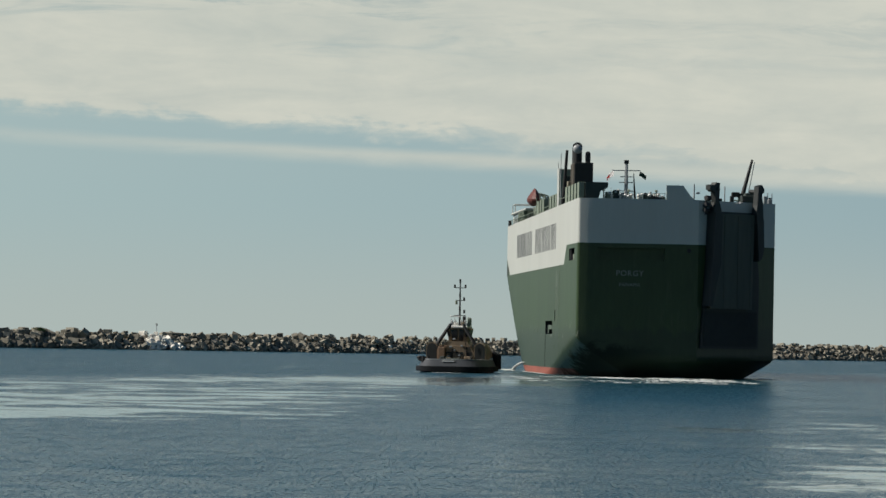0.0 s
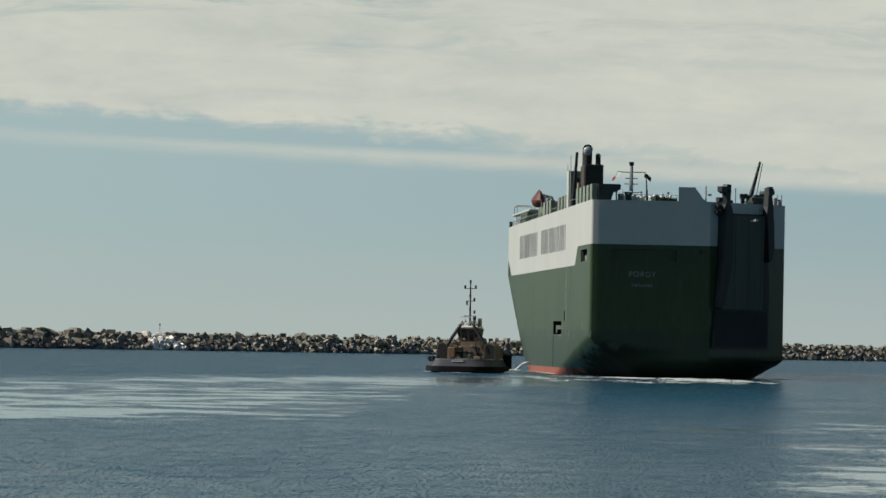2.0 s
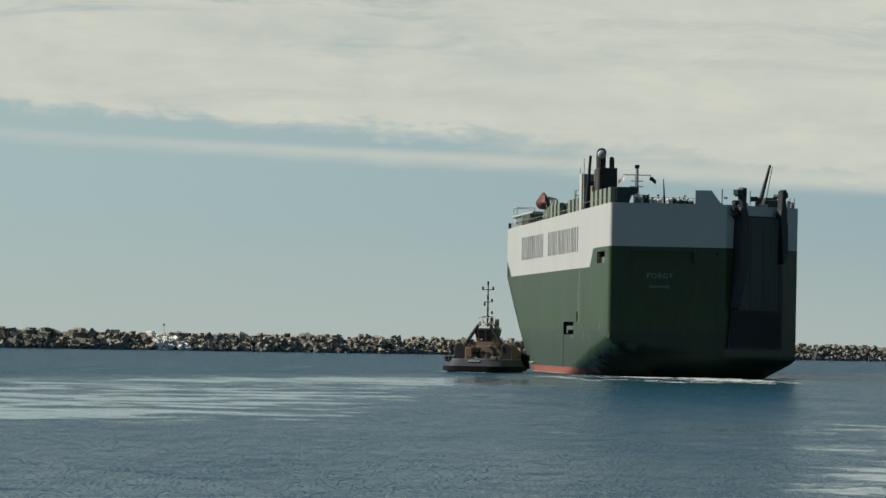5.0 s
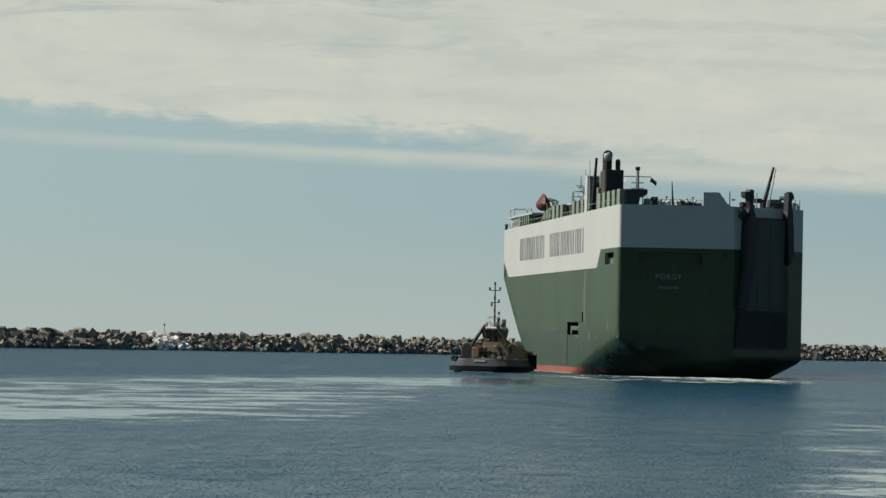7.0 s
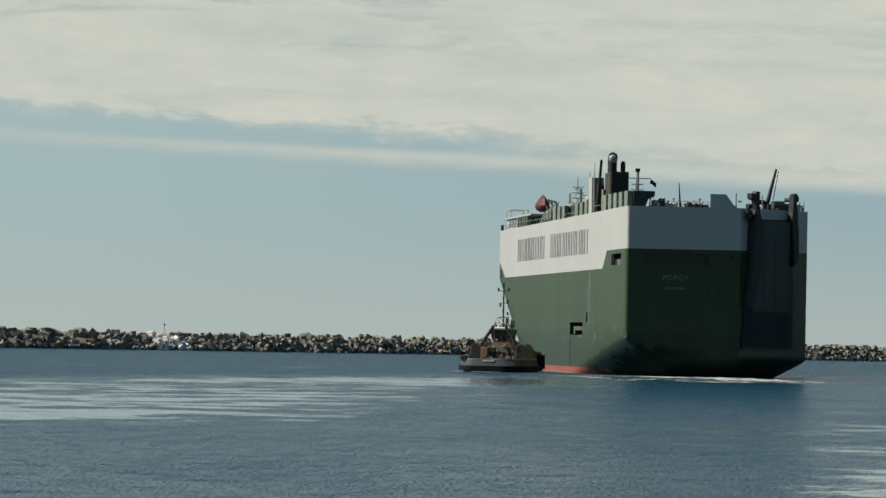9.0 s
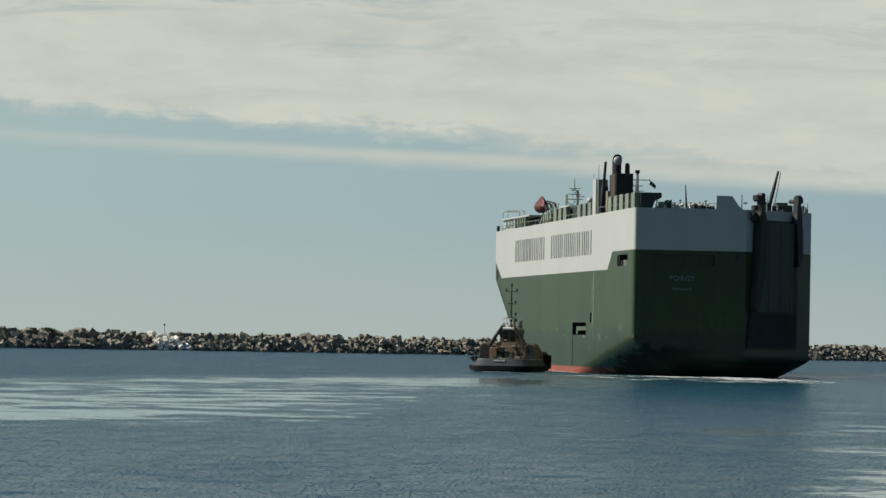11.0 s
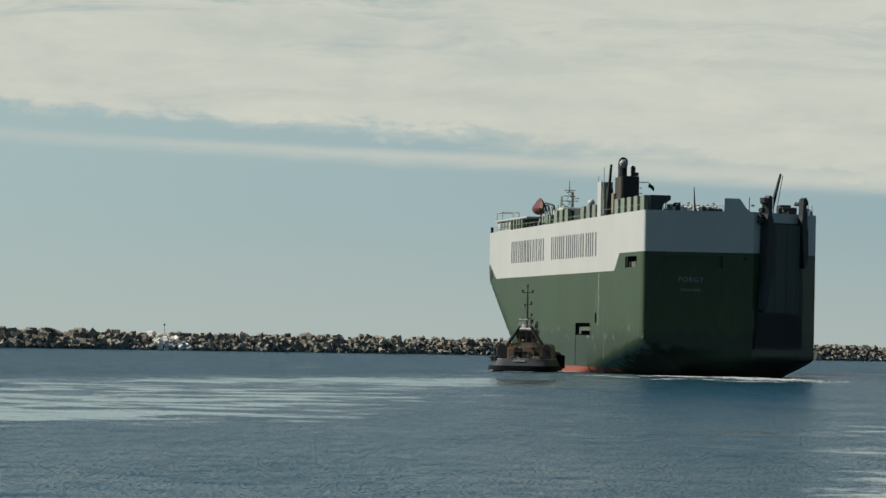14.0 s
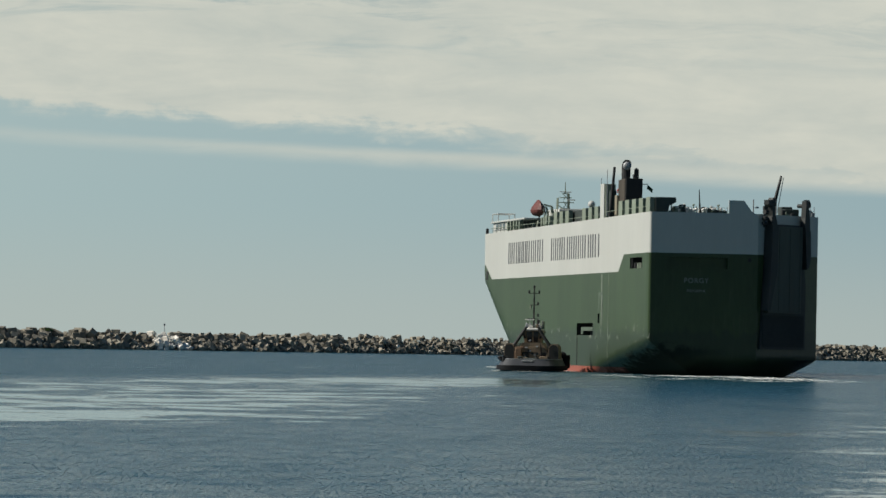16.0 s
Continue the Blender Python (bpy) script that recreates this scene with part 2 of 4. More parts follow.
LETTER = material("lettering_grey", (0.035, 0.038, 0.045), 0.5, vary=0.1)
DARK = material("recess_black", (0.02, 0.022, 0.02), 0.8, vary=0.3)
RAMPM = material("ramp_grey_green", (0.055, 0.064, 0.048), 0.65, vary=0.2, stretch=V, dirt=(0.05, 0.05, 0.04))
RAMPD = material("ramp_frame_black", (0.014, 0.018, 0.017), 0.6, vary=0.3)
DECK = material("deck_green", (0.08, 0.11, 0.085), 0.8, vary=0.25)
POST = material("pale_green_steel", (0.205, 0.24, 0.18), 0.6, vary=0.15, stretch=V, dirt=(0.22, 0.16, 0.1))
HOUSE = material("house_dark_green", (0.034, 0.044, 0.038), 0.7, vary=0.3)
BUFF = material("funnel_brown", (0.06, 0.048, 0.034), 0.7, vary=0.3, stretch=V, dirt=(0.05, 0.04, 0.03), dirt_amount=0.6)
TAN = material("tan_paint", (0.27, 0.235, 0.165), 0.6, vary=0.2, stretch=V, dirt=(0.12, 0.1, 0.07))
SOOT = material("sooty_black", (0.018, 0.018, 0.018), 0.7, vary=0.3)
STEEL = material("grey_steel", (0.32, 0.33, 0.33), 0.5, metal=0.2, vary=0.2)
ORANGE = material("lifeboat_red", (0.115, 0.032, 0.024), 0.6, vary=0.25)
GLASS = material("dark_glass", (0.015, 0.018, 0.02), 0.12, vary=0.2)
PALE = material("name_paint", (0.22, 0.23, 0.22), 0.6, vary=0.1)
FLAGW = material("flag_white", (0.8, 0.76, 0.74), 0.8, vary=0.05)
FLAGR = material("flag_red", (0.55, 0.05, 0.05), 0.8, vary=0.1)
FLAGG = material("flag_green", (0.03, 0.08, 0.06), 0.8, vary=0.2)
TUG_HULL = material("tug_hull_grey", (0.044, 0.048, 0.055), 0.5, spec=0.4, vary=0.2, stretch=V, dirt=(0.08, 0.07, 0.06))
TUG_BUFF = material("tug_house_brown", (0.23, 0.168, 0.105), 0.6, vary=0.35, scale=3, stretch=V, dirt=(0.09, 0.065, 0.05), dirt_amount=0.5)
TUG_WHITE = material("tug_white", (0.75, 0.73, 0.68), 0.5, vary=0.06)
LOCKER = material("locker_orange", (0.185, 0.115, 0.068), 0.6, vary=0.3, scale=3)
RUBBER = material("fender_rubber", (0.013, 0.014, 0.016), 0.85, spec=0.15, vary=0.4, bump=0.3, bump_scale=3)
CONCRETE = material("weathered_concrete", (0.26, 0.237, 0.185), 0.9, vary=0.4, scale=6, dirt=(0.14, 0.122, 0.092), dirt_amount=0.6, bump=0.6, bump_scale=2.0, by_object=0.45)
RUBBLE = material("dark_rubble", (0.27, 0.24, 0.185), 0.95, vary=0.4, scale=5, dirt=(0.14, 0.12, 0.09), dirt_amount=0.7, bump=0.6, bump_scale=2.0, island=0.6)
PILED = material("weathered_concrete_pile", (0.26, 0.237, 0.185), 0.9, vary=0.4, scale=6, dirt=(0.14, 0.122, 0.092), dirt_amount=0.6, bump=0.6, bump_scale=2.0, island=0.45)
WHITEWASH = material("white_splashed_rock", (0.88, 0.83, 0.73), 0.8, vary=0.12, scale=6, dirt=(0.42, 0.38, 0.31), dirt_amount=0.45, bump=0.4, bump_scale=2, by_object=0.15)
FOAM = material("sea_foam", (0.60, 0.62, 0.58), 0.8, vary=0.3, scale=4)
GULL = material("gull_feathers", (0.25, 0.25, 0.25), 0.8, vary=0.3)
LEAF = material("coastal_leaf", (0.12, 0.17, 0.045), 0.7, vary=0.4, scale=4)
WATER = water_material()


# ---------- mesh helpers ----------
def part(name, bm, mat, parent=None, label="", smooth_faces=False):
    me = bpy.data.meshes.new(name)
    bmesh.ops.recalc_face_normals(bm, faces=bm.faces)
    bm.to_mesh(me)
    bm.free()
    me.materials.append(mat)
    if smooth_faces:
        for p in me.polygons:
            p.use_smooth = True
    ob = new(name, me)
    if parent:
        ob.parent = parent
    if label:
        ob["label"] = label
    return ob


def box(bm, x0, x1, y0, y1, z0, z1, bevel=0.0):
    m = Matrix.Translation(((x0 + x1) / 2, (y0 + y1) / 2, (z0 + z1) / 2)) @ Matrix.Diagonal((abs(x1 - x0), abs(y1 - y0), abs(z1 - z0), 1))
    r = bmesh.ops.create_cube(bm, size=1, matrix=m)
    if bevel:
        edges = list({e for v in r["verts"] for e in v.link_edges})
        bmesh.ops.bevel(bm, geom=edges, offset=bevel, segments=1, affect="EDGES")
    return bm


def rod(bm, a, b, r0, r1=None, seg=8):
    a, b = Vector(a), Vector(b)
    d = b - a
    m = Matrix.Translation((a + b) / 2) @ d.to_track_quat("Z", "Y").to_matrix().to_4x4()
    bmesh.ops.create_cone(bm, cap_ends=True, segments=seg, radius1=r0, radius2=r0 if r1 is None else r1, depth=d.length, matrix=m)
    return bm


def ball(bm, c, r, squash=(1, 1, 1), seg=10):
    bmesh.ops.create_uvsphere(bm, u_segments=seg, v_segments=seg // 2 + 1, radius=r, matrix=Matrix.Translation(c) @ Matrix.Diagonal((*squash, 1)))
    return bm


def prism(bm, outline, lift):
    """A flat outline (3D points) pushed along the vector lift."""
    lo = [bm.verts.new(p) for p in outline]
    hi = [bm.verts.new(Vector(p) + Vector(lift)) for p in outline]
    bm.faces.new(lo[::-1]), bm.faces.new(hi)
    for i in range(len(lo)):
        j = (i + 1) % len(lo)
        bm.faces.new((lo[i], lo[j], hi[j], hi[i]))
    return bm


def B():
    return bmesh.new()


# ---------- water: one sheet to the horizon ----------
def build_water():
    bm = B()
    vs = [bm.verts.new(p) for p in ((-4000, -600, 0), (4000, -600, 0), (4000, 4400, 0), (-4000, 4400, 0))]
    bm.faces.new(vs)
    return tagged(part("water", bm, WATER), "blue-grey harbour water with ripples and calm bright streaks", "water", kind="structure")


# ---------- breakwater ----------
BW_A, BW_B = Vector((-150, 1598, 0)), Vector((186, 1952, 0))


def rock_mesh(name, seed, mat, chip):
    """A concrete block or boulder with knocked corners, about one metre across."""
    rnd = random.Random(seed)
    bm = B()
    bmesh.ops.create_cube(bm, size=1)
    for v in bm.verts:
        v.co = Vector([c * rnd.uniform(1 - chip, 1.0) for c in v.co])
    bmesh.ops.bevel(bm, geom=bm.edges[:], offset=0.03 + 0.05 * chip, segments=1, affect="EDGES")
    me = bpy.data.meshes.new(name)
    bm.to_mesh(me)
    bm.free()
    me.materials.append(mat)
    return me


def build_breakwater():
    rnd = random.Random(11)
    along = (BW_B - BW_A).normalized()
    back = Vector((-along.y, along.x, 0))
    length = (BW_B - BW_A).length
    root = tagged(new("breakwater"), "long breakwater of tumbled concrete blocks and boulders", "breakwater", kind="structure")
    # mound under the blocks
    bm = B()
    n = 150
    rows = []
    for i in range(n + 1):
        s = -40 + (length + 80) * i / n
        ring = []
        for off, z in ((-1.5, -1.0), (1.5, 1.2), (4.5, 2.6), (7.5, 3.7), (12, 3.9), (22, -1.0)):
            p = BW_A + along * s + back * (off + rnd.uniform(-0.8, 0.8))
            ring.append(bm.verts.new((p.x, p.y, z + rnd.uniform(-0.7, 0.7))))
        rows.append(ring)
    for a, b in zip(rows, rows[1:]):
        for k in range(5):
            bm.faces.new((a[k], a[k + 1], b[k + 1], b[k]))
    tagged(part("rubble_core", bm, RUBBLE, root), kind="stuff")
    # loose rubble in the gaps
    bm = B()
    for i in range(2600):
        s, r = rnd.uniform(-38, length + 38), rnd.random()
        p = BW_A + along * s + back * (-1.6 + 9 * r)
        k = rnd.uniform(0.7, 2.3)
        m = Matrix.Translation((p.x, p.y, 0.2 + 3.9 * r + rnd.uniform(-0.3, 0.5))) @ Euler([rnd.uniform(0, 6.3) for _ in range(3)]).to_matrix().to_4x4() @ Matrix.Diagonal((k, k * rnd.uniform(0.6, 1), k * rnd.uniform(0.5, 0.9), 1))
        base = [bm.verts.new(m @ Vector((x * rnd.uniform(0.35, 0.5), y * rnd.uniform(0.35, 0.5), z * rnd.uniform(0.35, 0.5)))) for x in (-1, 1) for y in (-1, 1) for z in (-1, 1)]
        for f in ((0, 1, 3, 2), (4, 6, 7, 5), (0, 4, 5, 1), (2, 3, 7, 6), (0, 2, 6, 4), (1, 5, 7, 3)):
            bm.faces.new([base[q] for q in f])
    tagged(part("loose_rubble", bm, RUBBLE, root), kind="stuff")
    kinds = [rock_mesh("block", 100 + i, CONCRETE, (0.05, 0.1, 0.25, 0.45)[i % 4]) for i in range(12)]
    pale = [rock_mesh("pale_block", 200 + i, WHITEWASH, 0.35) for i in range(5)]
    white_s = (Vector((-91.6, 0, 0)) - Vector((BW_A.x, 0, 0))).length / abs(along.x)
    count = 0
    pile = B()
    for row, (off, z0, step, size) in enumerate(((6.2, 5.1, 3.0, 2.45), (4.4, 4.3, 2.8, 2.2), (3.0, 3.4, 2.7, 2.2), (1.8, 2.6, 2.6, 2.1), (0.7, 1.75, 2.6, 2.1), (-0.4, 0.8, 2.6, 2.0))):
        s = -30 + rnd.uniform(0, 3)
        while s < length + 30:
            p = BW_A + along * s + back * (off + rnd.uniform(-0.8, 0.8))
            # the armour is coarse and square at the near end, small broken rock farther along
            fine = 1.08 - 0.3 * min(max((s - 40) / 190, 0), 1)
            near_white = abs(s - white_s) < (5.0, 6.0, 7.0, 7.5, 8.0, 8.5)[row] and rnd.random() < (0.6, 0.9, 1.0, 1.0, 1.0, 0.9)[row]
            if near_white:
                p = p - back * 1.8
            k = size * rnd.choice((0.55, 0.75, 0.9, 1.0, 1.1, 1.25)) * (0.9 if near_white else 1) * fine
            upright = row < 2 and rnd.random() < (0.6 if fine > 0.85 else 0.25)
            tilt = 8 if upright else 40
            me = rnd.choice(pale) if near_white else rnd.choice([q for j, q in enumerate(kinds) if j % 4 < 2] if upright else kinds if fine > 0.95 else [q for j, q in enumerate(kinds) if j % 4 > 1])
            m = Matrix.LocRotScale((p.x, p.y, z0 + rnd.uniform(-0.5, 0.5)),
                Euler([radians(rnd.uniform(-tilt, tilt)), radians(rnd.uniform(-tilt, tilt)), radians(rnd.uniform(0, 360))]),
                (k * rnd.uniform(0.8, 1.45), k * rnd.uniform(0.75, 1.2), k * rnd.uniform(0.5, 1.0)))
            if row < 2 and -4 < s < 300 or near_white:
                ob = bpy.data.objects.new("block", me)
                scene.collection.objects.link(ob)
                ob.parent = root
                ob.matrix_basis = m
                count += 1
            else:
                first = len(pile.verts)
                pile.from_mesh(me)
                pile.verts.ensure_lookup_table()
                for v in pile.verts[first:]:
                    v.co = m @ v.co
            s += step * fine * (0.75 if near_white else 1.0) * rnd.uniform(0.7, 1.3)
    tagged(part("piled_blocks", pile, PILED, root), kind="stuff")
    # pale slabs that lie loose near the water, and a green tuft on the crest
    for tan, off, z, w, d in ((-0.0822, 0.2, 1.0, 2.6, 0.9), (-0.0375, -0.4, 0.9, 3.0, 0.9), (-0.0155, -0.6, 0.8, 2.9, 0.8), (-0.0088, 0.6, 2.2, 1.6, 1.9), (-0.0024, -0.4, 0.9, 1.9, 1.0)):
        q = BW_A + back * off
        p = q + along * ((tan * q.y - q.x) / (along.x - tan * along.y))
        ob = bpy.data.objects.new("block", rnd.choice(pale))
        scene.collection.objects.link(ob)
        ob.parent = root
        ob.matrix_basis = Matrix.LocRotScale((p.x, p.y, z), Euler((radians(rnd.uniform(-15, 15)), radians(rnd.uniform(-10, 10)), radians(45 + rnd.uniform(-10, 10)))), (w, 1.5, d))
    q = BW_A + back * 5.4
    p = q + along * ((-0.0797 * q.y - q.x) / (along.x + 0.0797 * along.y))
    bm = B()
    for _ in range(140):
        c = Vector((rnd.gauss(0, 0.9), rnd.gauss(0, 0.5), rnd.uniform(-0.3, 0.5)))
        tip = c + Vector((rnd.uniform(-0.5, 0.5), rnd.uniform(-0.3, 0.3), rnd.uniform(0.2, 0.7)))
        bm.faces.new([bm.verts.new(q) for q in (c, c + Vector((0.16, 0.05, 0.2)), tip, c + Vector((-0.12, -0.05, 0.25)))])
    tuft = tagged(part("coastal_plant", bm, LEAF), "low green plants growing between the breakwater blocks", "plant", kind="stuff")
    tuft.location = (p.x, p.y, 5.9)
    # a marker post stands among the white boulders
    p = BW_A + along * (white_s + 4.9) + back * 7
    mp = tagged(new("marker_post"), "thin grey marker post standing on the breakwater crest", "post")
    mp.location = (p.x, p.y, 4.6)
    part("pole", rod(B(), (0, 0, -0.8), (0, 0, 4.0), 0.09), STEEL, mp)
    part("topmark", box(B(), -0.3, 0.3, -0.05, 0.05, 3.6, 4.3, 0.02), STEEL, mp)


# ---------- the car carrier: x forward from the transom, y to port (0 to -32.26), z up from the waterline ----------
BEAM = 32.26
LOW, HIGH = 17.9, 20.9      # the white band's lower edge amidships and aft
LEVELS = [-1.5, -0.5, 0.0, 0.4, 0.75, 1.1, 1.5, 2.0, 2.5, 3.0, 3.5, 4.0, 4.5, 5.1, 5.7, 6.2, 6.7, 7.8, 8.9, 10.6, 12, 13.2, 14.4, 15.5, 16.4, 17.1, LOW, 18.3, 20.2, HIGH, 24.0, 27.84]


def hull_columns():
    """The outline in plan, from the stem along the port side, round the stern and back: (kind, position)."""
    cols = [("p", x) for x in (196, 195, 193.5, 191.5, 189, 186.5)] + [("pf", f) for f in (0.75, 0.5, 0.25)] + [("pk2", 0)]
    cols += [("p", x) for x in (171, 168, 164, 160, 155, 150, 140, 130, 120, 110, 100, 90, 80, 71, 66, 60, 54, 49.2, 47.4, 44, 40, 36, 32)] + [("pk1", 0)]
    cols += [("p", x) for x in (21, 18, 12, 6.5, 3)]
    cols += [("c", a) for a in (0, 30, 60, 90)]
    cols += [("t", y) for y in (-3.2, -8, -13.6, -18.8)]
    cols += [("q", f) for f in (0.25, 0.5, 0.75, 1.0)]
    cols += [("s", x) for x in (20, 30, 45, 60, 80, 100, 120, 140, 160, 174, 186, 189, 191.5, 193.5, 195, 196)]
    return cols


def bow_inset(x, z):
    k = min(max(z / LOW, 0), 1.0)
    x0 = 112 + (183 - 112) * k ** 0.74
    xe = 182 + 14 * k
    if x <= x0:
        return 0.0, x
    u = (x - x0) / (196 - x0)
    return BEAM / 2 * u ** 2.6, x0 + (xe - x0) * u


def aft_inset(x, z):
    zt = 6.2 * max(0.0, 1 - x / 62)
    if z >= zt or zt <= 0:
        return 0.0
    return 8.6 * ((zt - z) / 6.2) ** 1.15


def quarter_inset(x, z):
    zt = 3.3 * max(0.0, 1 - x / 70)
    return 5.2 * (zt - z) / 3.3 if z < zt else 0.0


def hull_point(col, z, zi):
    kind, v = col
    sheer = -0.0027
    top = 27.84
    run = 5.0 * max(0.0, (3.4 - z) / 3.4) ** 1.6 if z < 3.4 else 0.0
    if kind in ("pk1", "pk2", "pf"):
        f = min(max((z - LOW) / (HIGH - LOW), 0), 1)
        x = 29.4 + (24 - 29.4) * f if kind == "pk1" else 174 + 9 * f
        if kind == "pf":
            x += (186.5 - x) * v
        kind = "p"
    else:
        x = v
    if kind in ("p", "s"):
        ins, xx = bow_inset(x, z)
        ins += aft_inset(x, z) if kind == "p" else quarter_inset(x, z)
        y = -ins if kind == "p" else -BEAM + ins
        zz = z + (sheer * xx if zi == len(LEVELS) - 1 else 0)
        if x < 60:
            xx += run * (1 - x / 60)
        return Vector((xx, y, zz))
    if kind == "c":
        r, a = 0.42, radians(v)
        return Vector((r - r * math.sin(a) + run, -r + r * math.cos(a) - aft_inset(0, z), z))
    if kind == "t":
        u = -v / 18.8
        return Vector((run, v - aft_inset(0, z) * (1 - u) ** 1.5, z))
    f = v
    ins = quarter_inset(10, z) * f
    return Vector((13.72 * f + run, -18.8 - (BEAM - 18.8) * f + ins, z))


def build_hull(ship):
    cols = hull_columns()
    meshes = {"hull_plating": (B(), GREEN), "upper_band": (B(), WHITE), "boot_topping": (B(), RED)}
    grids = {k: {} for k in meshes}

    def vert(key, i, j):
        g = grids[key]
        if (i, j) not in g:
            g[i, j] = meshes[key][0].verts.new(hull_point(cols[i], LEVELS[j], j))
        return g[i, j]

    k1, k2 = cols.index(("pk1", 0)), cols.index(("pk2", 0))
    holes = []
    for i in range(len(cols) - 1):
        for j in range(len(LEVELS) - 1):
            za = LEVELS[j]
            a, b = cols[i], cols[i + 1]
            hole = (za == 18.3 and a == ("t", -3.2)) or (za == 18.3 and a == ("t", -8)) or (za == 18.3 and a in (("p", 18), ("p", 12))) or \
                (za in (6.7, 7.8) and a in (("p", 71), ("p", 66), ("p", 60))) or (za == 8.9 and a == ("p", 49.2))
            if hole:
                holes.append((i, j))
                continue
            white = za >= HIGH or (LOW <= za < HIGH and k2 <= i < k1)
            key = "upper_band" if white else "boot_topping" if za < 1.1 else "hull_plating"
            aft = a[0] in "ctq" or b[0] in "ctq" or (a[0] in ("p", "s") and a[1] < 36) or a[0] == "pk1"
            if aft and key == "boot_topping":
                key = "hull_plating"
            meshes[key][0].faces.new((vert(key, i, j), vert(key, i + 1, j), vert(key, i + 1, j + 1), vert(key, i, j + 1)))
    for key, (bm, mat) in meshes.items():
        bmesh.ops.recalc_face_normals(bm, faces=bm.faces)
        for f in bm.faces:
            f.smooth = True
        for e in bm.edges:
            e.smooth = len(e.link_faces) == 2 and e.calc_face_angle() < radians(34)
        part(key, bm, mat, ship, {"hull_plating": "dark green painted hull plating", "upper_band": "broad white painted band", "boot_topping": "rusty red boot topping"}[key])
    # recesses behind the openings
    for i, j in holes:
        bm = B()
        front = [hull_point(cols[i], LEVELS[j], j), hull_point(cols[i + 1], LEVELS[j], j), hull_point(cols[i + 1], LEVELS[j + 1], j + 1), hull_point(cols[i], LEVELS[j + 1], j + 1)]
        depth = Vector((0.9, 0, 0)) if cols[i][0] == "t" else Vector((0, -2.5, 0))
        f = [bm.verts.new(p) for p in front]
        g = [bm.verts.new(p + depth) for p in front]
        bm.faces.new(g)
        for k, beside in enumerate(((i, j - 1), (i + 1, j), (i, j + 1), (i - 1, j))):
            if beside not in holes:
                bm.faces.new((f[k], f[(k + 1) % 4], g[(k + 1) % 4], g[k]))
        part("opening", bm, GREEN if cols[i][0] == "t" else DARK, ship, "dark recessed opening in the hull")
    # deck
    bm = B()
    vs = []
    for c in cols:
        p = hull_point(c, 27.84, len(LEVELS) - 1)
        vs.append(bm.verts.new((p.x, p.y, p.z - 0.15)))
    bm.faces.new(vs)
    part("weather_deck", bm, DECK, ship)


def chamfer(c, z, out=0.0):
    """A point on the starboard quarter's slanting face, c metres along it, standing out by out."""
    return Vector((0.713 * c - 0.701 * out, -18.8 - 0.701 * c - 0.713 * out, z))


def build_ramp(ship):
    N = Vector((-0.701, -0.713, 0))
    part("ramp_frame", prism(B(), [chamfer(c, z, 0.02) for c, z in ((0.5, 4.8), (14.9, 4.8), (14.9, 16.0), (14.4, 19.0), (14.4, 25.6), (13.6, 26.2), (2.0, 26.2), (1.7, 18.0))], N * 0.35), RAMPD, ship, "black ramp frame on the quarter")
    ramp = part("ramp", prism(B(), [chamfer(c, z, 0.37) for c, z in ((1.8, 11.0), (12.2, 11.0), (12.5, 25.9), (4.0, 25.9), (3.8, 18.0))], N * 0.8), RAMPM, ship, "raised grey-green stern quarter ramp")
    part("ramp_beam", prism(B(), [chamfer(c, z, 0.37) for c, z in ((0.8, 11.4), (1.7, 11.4), (3.7, 18.0), (3.9, 26.0), (2.1, 26.0), (1.6, 18.0))], N * 1.3), RAMPD, ship)
    part("ramp_beam", prism(B(), [chamfer(c, z, 0.37) for c, z in ((13.3, 18.6), (14.0, 19.0), (14.6, 20.5), (14.4, 25.2), (13.6, 26.0), (12.6, 26.0), (12.9, 23.0))], N * 1.2), RAMPD, ship)
    part("ramp_door", prism(B(), [chamfer(c, z, 0.36) for c, z in ((1.2, 5.2), (14.4, 5.2), (14.4, 10.6), (1.2, 10.6))], N * 0.1), DARK, ship)
    for c0, head in ((1.9, -1), (12.3, 1)):
        bm = B()
        pts = ((0.1, 24.5), (2.2, 24.5), (2.1, 26.5), (1.5, 27.8), (1.6, 30.6), (0.7, 30.7), (0.4, 30.3), (-0.8, 30.3), (-0.8, 29.5), (0.4, 29.2), (0.6, 27.6)) if head < 0 else \
              ((0.2, 24.5), (2.3, 24.5), (2.2, 27.2), (1.8, 29.2), (2.4, 29.5), (2.4, 30.0), (1.8, 30.7), (0.9, 30.4), (0.7, 27.5))
        prism(bm, [chamfer(c0 + c, z, 0.4) for c, z in pts], N * 0.9)
        post = part("ramp_post", bm, RAMPD, ship, "black ramp hoisting post with a hooked head")
        bm = B()
        rod(bm, chamfer(c0 + 1.2, 29.6, -0.6), chamfer(c0 + 1.2, 29.6, 1.4), 0.34, seg=12)
        part("sheave", bm, RAMPD, post)
    for c0 in (5.0, 8.4, 11.6):
        part("ramp_rib", prism(B(), [chamfer(c0, 11.3, 1.17), chamfer(c0 + 0.18, 11.3, 1.17), chamfer(c0 + 0.18, 25.6, 1.17), chamfer(c0, 25.6, 1.17)], N * 0.05), RAMPM, ramp)
    bm = B()
    for c, z, r in ((1.3, 28.2, 0.4), (0.9, 26.3, 0.3), (1.1, 27.1, 0.35)):
        rod(bm, chamfer(c - 0.4, z, 0.6), chamfer(c + 0.5, z, 0.7), r, seg=10)
    rod(bm, chamfer(1.1, 25.6, 0.5), chamfer(1.1, 28.4, 0.5), 0.15, seg=6)
    part("winch", bm, SOOT, ship)


